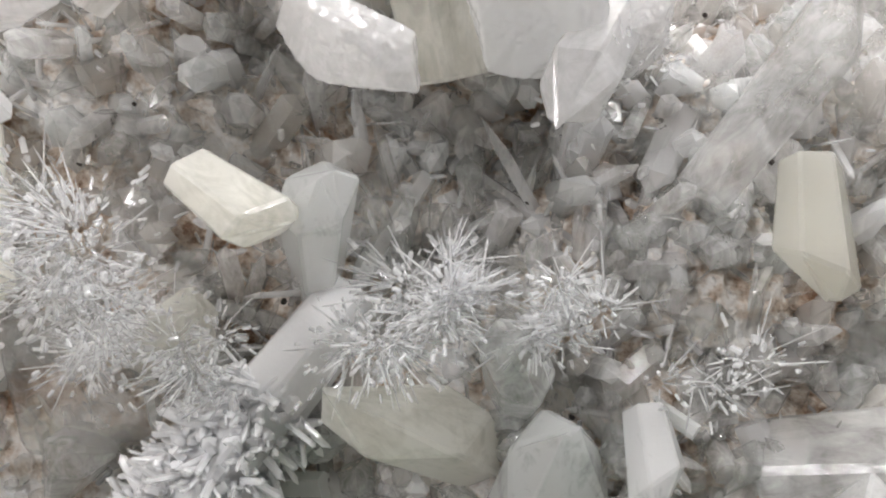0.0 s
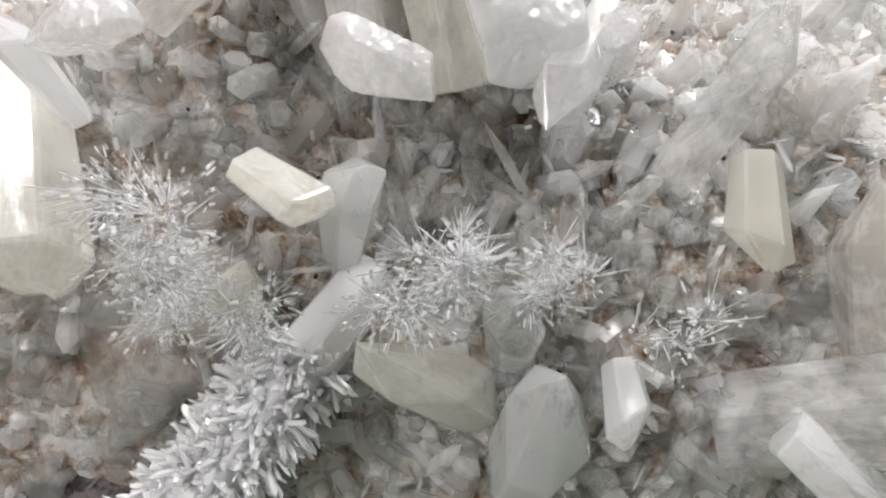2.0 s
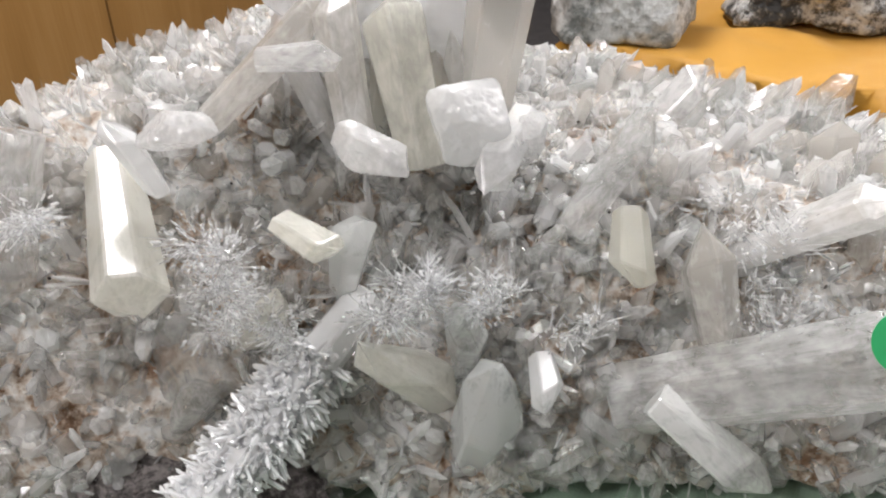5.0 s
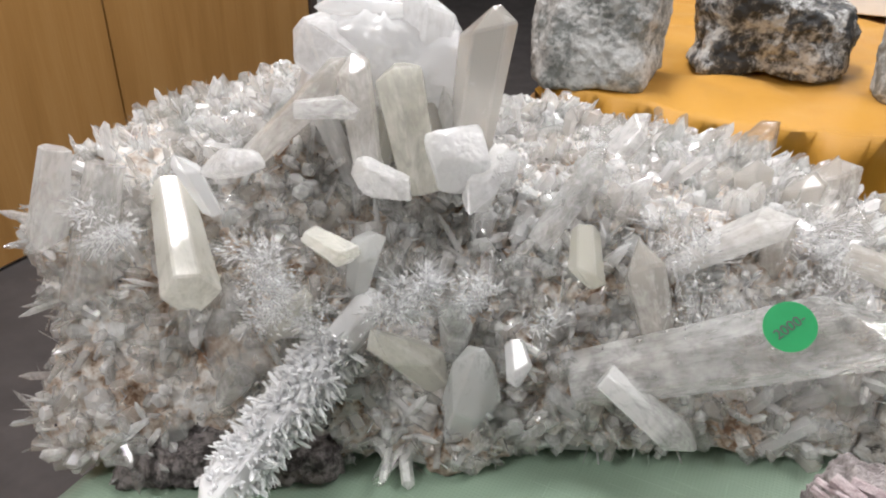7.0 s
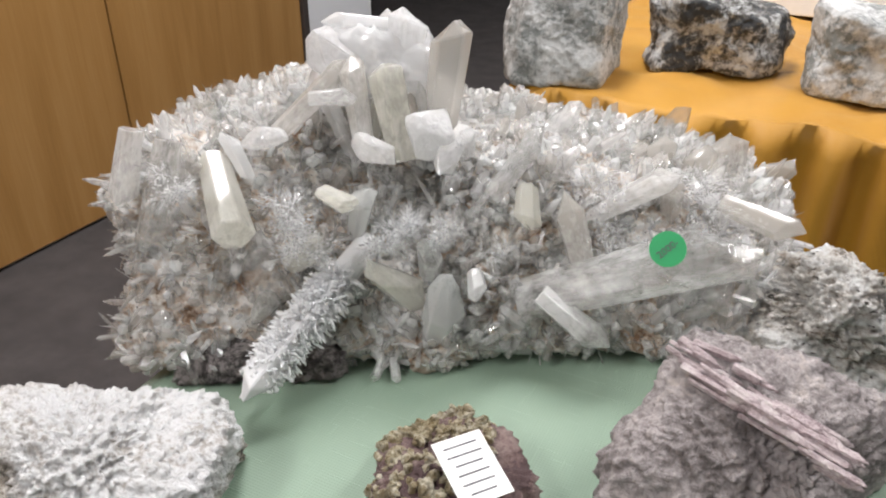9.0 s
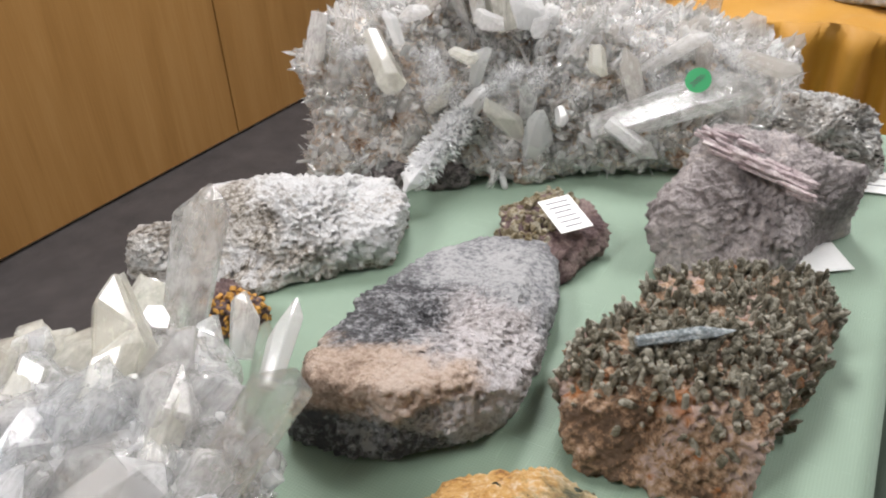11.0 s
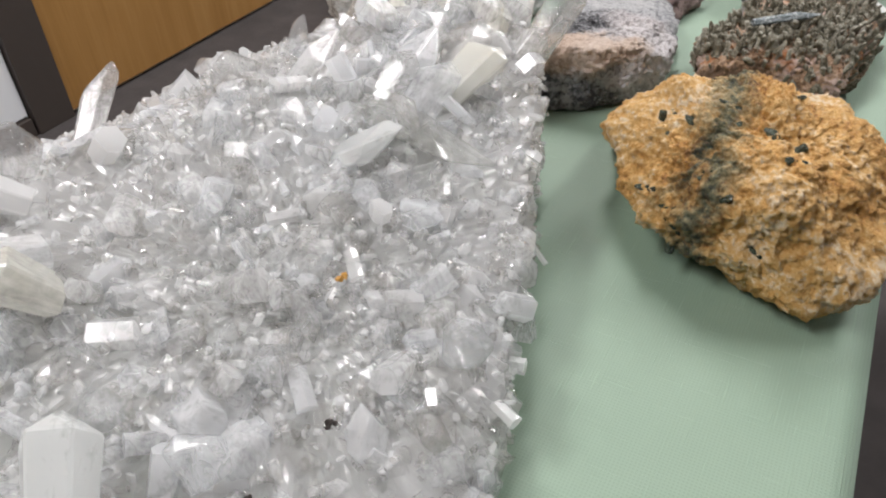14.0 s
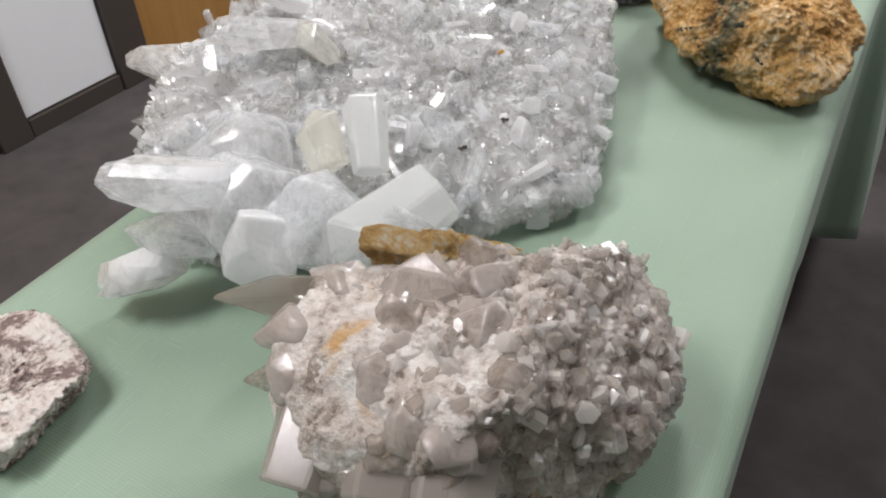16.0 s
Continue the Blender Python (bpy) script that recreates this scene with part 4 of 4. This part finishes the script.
two((-0.022, -0.370, 0.833), (-0.033, -0.335, 0.853), 0.0090, CLEAR, flat=0.7, point=0.3)
two((-0.038, -0.370, 0.818), (-0.055, -0.340, 0.830), 0.0072, CLEAR)
two((-0.051, -0.410, 0.827), (-0.061, -0.370, 0.853), 0.0121, MILK)
two((-0.200, -0.440, 0.768), (-0.228, -0.420, 0.799), 0.0097, CLEAR)
two((-0.142, -0.440, 0.804), (-0.139, -0.430, 0.827), 0.0097, MILK)
two((-0.151, -0.560, 0.815), (-0.116, -0.500, 0.868), 0.0170, CLEAR, flat=0.6, point=0.08)
two((-0.106, -0.500, 0.837), (-0.120, -0.470, 0.877), 0.0090, CLEAR, flat=0.6, point=0.3)
two((-0.048, -0.520, 0.863), (-0.051, -0.480, 0.878), 0.0111, MILK)
two((0.015, -0.500, 0.829), (-0.016, -0.440, 0.870), 0.0205, MILK, point=0.2)
two((-0.037, -0.470, 0.837), (-0.071, -0.410, 0.906), 0.0201, CREAM, point=0.2)
two((0.010, -0.560, 0.817), (-0.008, -0.520, 0.872), 0.0153, MILK, flat=0.6)
two((-0.034, -0.630, 0.840), (0.011, -0.621, 0.865), 0.0183, GREYQ, flat=0.5)
two((-0.199, -0.550, 0.829), (-0.244, -0.530, 0.830), 0.0158, SNOW, point=0.5)
two((-0.034, -0.589, 0.855), (0.070, -0.603, 0.850), 0.0185, GREYQ, flat=0.4, point=0.3)
two((-0.095, -0.598, 0.860), (-0.088, -0.541, 0.885), 0.0115, CLEAR, flat=0.7)
two((-0.184, -0.691, 0.860), (-0.201, -0.652, 0.885), 0.0115, CLEAR, flat=0.6)
two((-0.149, -0.778, 0.870), (-0.172, -0.797, 0.890), 0.0119, CLEAR, point=0.2)
two((-0.172, -0.750, 0.870), (-0.174, -0.740, 0.890), 0.0146, MILK)
two((-0.133, -0.605, 0.860), (-0.138, -0.606, 0.885), 0.0138, MILK)
two((0.004, -0.890, 0.820), (-0.021, -0.857, 0.845), 0.0170, GREYQ, flat=0.7, point=0.15)
two((-0.013, -0.921, 0.830), (-0.037, -0.904, 0.850), 0.0182, CREAM, flat=0.7)
two((0.037, -0.840, 0.820), (0.025, -0.835, 0.835), 0.0137, SNOW, flat=0.5)
two((0.074, -0.851, 0.800), (0.080, -0.846, 0.820), 0.0117, SNOW, flat=0.5)
two((0.097, -0.709, 0.810), (0.116, -0.739, 0.825), 0.0133, SNOW, flat=0.5)
two((-0.095, -0.812, 0.850), (-0.104, -0.829, 0.875), 0.0214, CREAM, flat=0.6)
two((-0.06, -1.0, 0.836), (-0.126, -1.029, 0.835), 0.026, SNOW, flat=0.8, point=0.3, slant=0.7, bev=0.22)
lump(plate, HOME2, (-0.03, -0.975, 0.812), (0.056, 0.036, 0.032), (0, 8, 25), ICE, 11)
lump(plate, HOME2, (0.015, -0.965, 0.8), (0.036, 0.034, 0.034), (0, 0, 40), ICE, 12)
lump(plate, HOME2, (0.068, -0.95, 0.79), (0.042, 0.026, 0.03), (0, 0, 30), ICE, 13)
lump(plate, HOME2, (-0.085, -0.93, 0.815), (0.045, 0.04, 0.03), (0, -5, 40), ICE, 14)
lump(plate, HOME2, (-0.095, -1.04, 0.774), (0.036, 0.018, 0.015), (0, -14, 26), MILK, 15)
two((-0.085, -1.04, 0.778), (-0.124, -1.06, 0.76), 0.016, MILK, flat=0.7, point=0.35)
two((-0.07, -1.01, 0.795), (-0.116, -1.029, 0.8), 0.02, MILK, point=0.4)
lump(plate, HOME2, (-0.008, -1.0, 0.8), (0.03, 0.024, 0.026), (0, 20, 45), SNOW, 16)
two((-0.18, -0.842, 0.812), (-0.315, -0.832, 0.81), 0.024, GLASS, flat=0.8, point=0.25)
two((-0.12, -0.89, 0.82), (-0.225, -0.915, 0.8), 0.019, GLASS, flat=0.7)
two((-0.12, -0.905, 0.81), (-0.205, -0.935, 0.798), 0.0135, GLASS, flat=0.7)
two((-0.1, -0.93, 0.81), (-0.18, -0.953, 0.79), 0.015, CLEAR, flat=0.7)
two((-0.118, -0.816, 0.860), (-0.142, -0.880, 0.880), 0.0147, MILK)
two((0.07, -0.94, 0.815), (0.04, -0.995, 0.79), 0.03, GREYQ, flat=0.8, point=0.3)
two((0.04, -0.54, 0.8), (0.01, -0.44, 0.862), 0.011, CLEAR)
two((0.055, -0.56, 0.79), (0.03, -0.45, 0.85), 0.01, MILK)
rnd = random.Random(31)
for k in range(40):
    base = Vector((rnd.uniform(-0.12, 0.03), rnd.uniform(-0.6, -0.46), rnd.uniform(0.83, 0.858)))
    w = jitter((0.05, 0.75, 0.5), rnd, 0.24)
    two(base, base + w * rnd.uniform(0.04, 0.075), rnd.uniform(0.009, 0.021), (ICE, GLASS, CLEAR, CREAM)[k % 4], flat=rnd.uniform(0.5, 1), point=rnd.uniform(0.1, 0.2))
rnd = random.Random(33)
more = []
for p, nn in scatter(pv, pf, 900, rnd, lambda p, nn: nn[2] > -0.4):
    w = jitter(nn, rnd, 1.2)
    L = rnd.uniform(0.012, 0.034)
    L *= 0.5 if nn[2] < 0.35 else 1
    more.append((Vector(p) - w * L * 0.8, w, L, (0.55 if nn[2] < 0.35 else 1) * rnd.uniform(0.003, 0.012), rnd.randrange(99)))
part("crystal_crust", prisms(more[::2], CLEAR, "crystal_crust"), plate, "crowded clear crystals")["kind"] = "stuff"
part("milky_crust", prisms(more[1::2], ICE, "milky_crust"), plate, "crowded milky crystals")["kind"] = "stuff"
mids2 = [unit_crystal(k + 40, (0.1, 0.25), (CLEAR, ICE, CLEAR, CLEAR, ICE, GLASS)[k % 6]) for k in range(12)]
for p, nn in scatter(pv, pf, 210, rnd, lambda p, nn: nn[2] > 0.05):
    w = jitter(Vector(nn) + Vector((-0.2, 0.25 if p[1] > 0.1 else -0.1, 0.0)), rnd, 0.6)
    L, r = rnd.uniform(0.01, 0.028), rnd.uniform(0.002, 0.0065)
    part("crystal", mids2[rnd.randrange(12)], plate, "", aim(Vector(p) - w * L * 0.72, Vector(p) + w * L) @ Matrix.Diagonal((r, r, L, 1)))
for k, (p, nn) in enumerate(scatter(pv, pf, 90, rnd, lambda p, nn: nn[2] > 0.15)):
    big_one = rnd.uniform(0.012, 0.027)
    lump(plate, HOME2, Vector(p) + HOME2 - Vector(nn) * big_one * 0.42, (big_one, big_one * rnd.uniform(0.5, 0.8), big_one * rnd.uniform(0.45, 0.7)),
         (rnd.uniform(-35, 35), rnd.uniform(-35, 35), rnd.uniform(0, 360)), (ICE, CLEAR, ICE, GLASS)[k % 4], 200 + k, "", 5)
fine = []
for p, nn in scatter(pv, pf, 5600, rnd, lambda p, nn: nn[2] > -0.35):
    w = jitter(nn, rnd, 0.75 if nn[2] > 0.35 else 1.5)
    fine.append((Vector(p) - w * 0.004, w, rnd.uniform(0.005, 0.012), rnd.uniform(0.0007, 0.0034), rnd.randrange(99)))
part("druse", prisms(fine, CLEAR, "druse"), plate, "crust of small white crystals")["kind"] = "stuff"
for sx, sy, sz, mat in ((0.066, -0.789, 0.807, DEBRIS), (0.058, -0.839, 0.806, DEBRIS), (0.03, -0.718, 0.83, IRON)):
    part("grit", prisms([(Vector((sx, sy, sz)) - HOME2 + Vector((rnd.gauss(0, 0.0015), rnd.gauss(0, 0.0015), 0.002)), jitter((0, 0, 1), rnd, 1), 0.003, 0.0012, k) for k in range(7)], mat, "grit"), plate, "dark speck")

# ---- the smoky cluster ----
HOME3 = Vector((0.15, -1.04, TABLE))
smoky = thing("smoky_cluster", "smoky grey-brown quartz cluster with a rusty top edge", "crystal cluster", HOME3)


def three(base, tip, radius, mat, **more):
    crystal(smoky, Vector(base) - HOME3, Vector(tip) - HOME3, radius, mat, **more)


sv, sf = hewn([(-139, 85, 0.054), (125, 18, 0.068), (-103, 61, 0.071), (-121, 12, 0.115), (-169, -40, 0.09), (122, 53, 0.069), (2, 53, 0.061), (63, -3, 0.099), (95, -20, 0.07), (-8, 40, 0.063), (6, 0, 0.09), (-39, 9, 0.062), (-13, -23, 0.079), (-85, 13, 0.092), (-61, -2, 0.077), (180, 10, 0.117)],
              0.0485, 77, 0.0045, 34, 0.0015, 7, 40, 0.004)
sv = sv + np.array((0.03, 0.019, 0.0485))
SMOKEBED = stone("smoky_bed", [(0.08, (0.16, 0.12, 0.09)), (0.32, (0.4, 0.34, 0.3)), (0.6, (0.56, 0.51, 0.47)), (0.9, (0.72, 0.69, 0.66))], 24, 170, 0.5, 0.4, 0.5, (0.46, 0.28, 0.12), 20)
RIM = stone("rusty_rim", [(0.15, (0.55, 0.28, 0.06)), (0.45, (0.78, 0.5, 0.17)), (0.8, (0.9, 0.82, 0.66))], 60, 240, 0.8, 0.7)
part("crystal_bed", mesh_of("crystal_bed", sv, sf, SMOKEBED, True), smoky, "grey-brown crystalline bed")
rv2, rf2 = hewn([(115, 0, 0.011), (295, 0, 0.011), (205, 0, 0.048), (25, 0, 0.048), (0, 80, 0.003)], 0.006, 78, 0.006, 55, 0.003, 6, 8)
part("rusty_rim", mesh_of("rusty_rim", rv2 + np.array((-0.02, 0.052, 0.1)), rf2, RIM, True), smoky, "flat rust-yellow rim")
three((0.12, -1.015, 0.82), (0.017, -1.073, 0.82), 0.023, SMOKY, flat=0.6, point=0.35)
three((0.12, -1.054, 0.79), (0.044, -1.089, 0.775), 0.021, SMOKY, point=0.4)
three((0.165, -1.12, 0.788), (0.125, -1.0, 0.844), 0.03, SMOKY, flat=0.6, point=0.14)
three((0.115, -1.13, 0.78), (0.095, -1.03, 0.833), 0.026, SMOKY, flat=0.7, point=0.3)
three((0.2, -1.13, 0.782), (0.178, -1.05, 0.829), 0.026, SMOKY, flat=0.5, point=0.25)
rnd = random.Random(43)
for k in range(5):
    base = Vector((rnd.uniform(0.085, 0.125), rnd.uniform(-1.12, -1.0), rnd.uniform(0.765, 0.825)))
    three(base, base + jitter((-0.85, -0.35, 0.15), rnd, 0.25) * rnd.uniform(0.035, 0.06), rnd.uniform(0.011, 0.019), SMOKY, flat=rnd.uniform(0.6, 1), point=rnd.uniform(0.25, 0.4))
three((0.070, -1.045, 0.800), (0.046, -1.063, 0.800), 0.0154, SMOKY)
rnd = random.Random(46)
for k, (p, nn) in enumerate(scatter(sv, sf, 64, rnd, lambda p, nn: nn[2] > -0.3 and (p[0] < 0.03 or p[1] < -0.02))):
    big_one = rnd.uniform(0.01, 0.021)
    lump(smoky, HOME3, Vector(p) + HOME3 - Vector(nn) * big_one * 0.5, (big_one, big_one * rnd.uniform(0.5, 0.8), big_one * rnd.uniform(0.5, 0.75)),
         (rnd.uniform(-35, 35), rnd.uniform(-35, 35), rnd.uniform(0, 360)), SMOKY, 400 + k, "", 5)
rnd = random.Random(44)
fine = []
for p, nn in scatter(sv, sf, 560, rnd, lambda p, nn: nn[2] > -0.3 and p[0] > 0.01 + rnd.uniform(-0.02, 0.02) and p[1] > -0.03 + rnd.uniform(-0.03, 0.03)):
    w = jitter(nn, rnd, 0.9)
    fine.append((Vector(p) - w * 0.008, w, rnd.uniform(0.008, 0.015), rnd.uniform(0.0015, 0.0065), rnd.randrange(99)))
part("druse", prisms(fine, quartz("smoky_druse", (0.78, 0.74, 0.7), 0.7, 0.14, (0.6, 0.53, 0.47)), "druse"), smoky, "crust of blunt smoky crystals")["kind"] = "stuff"
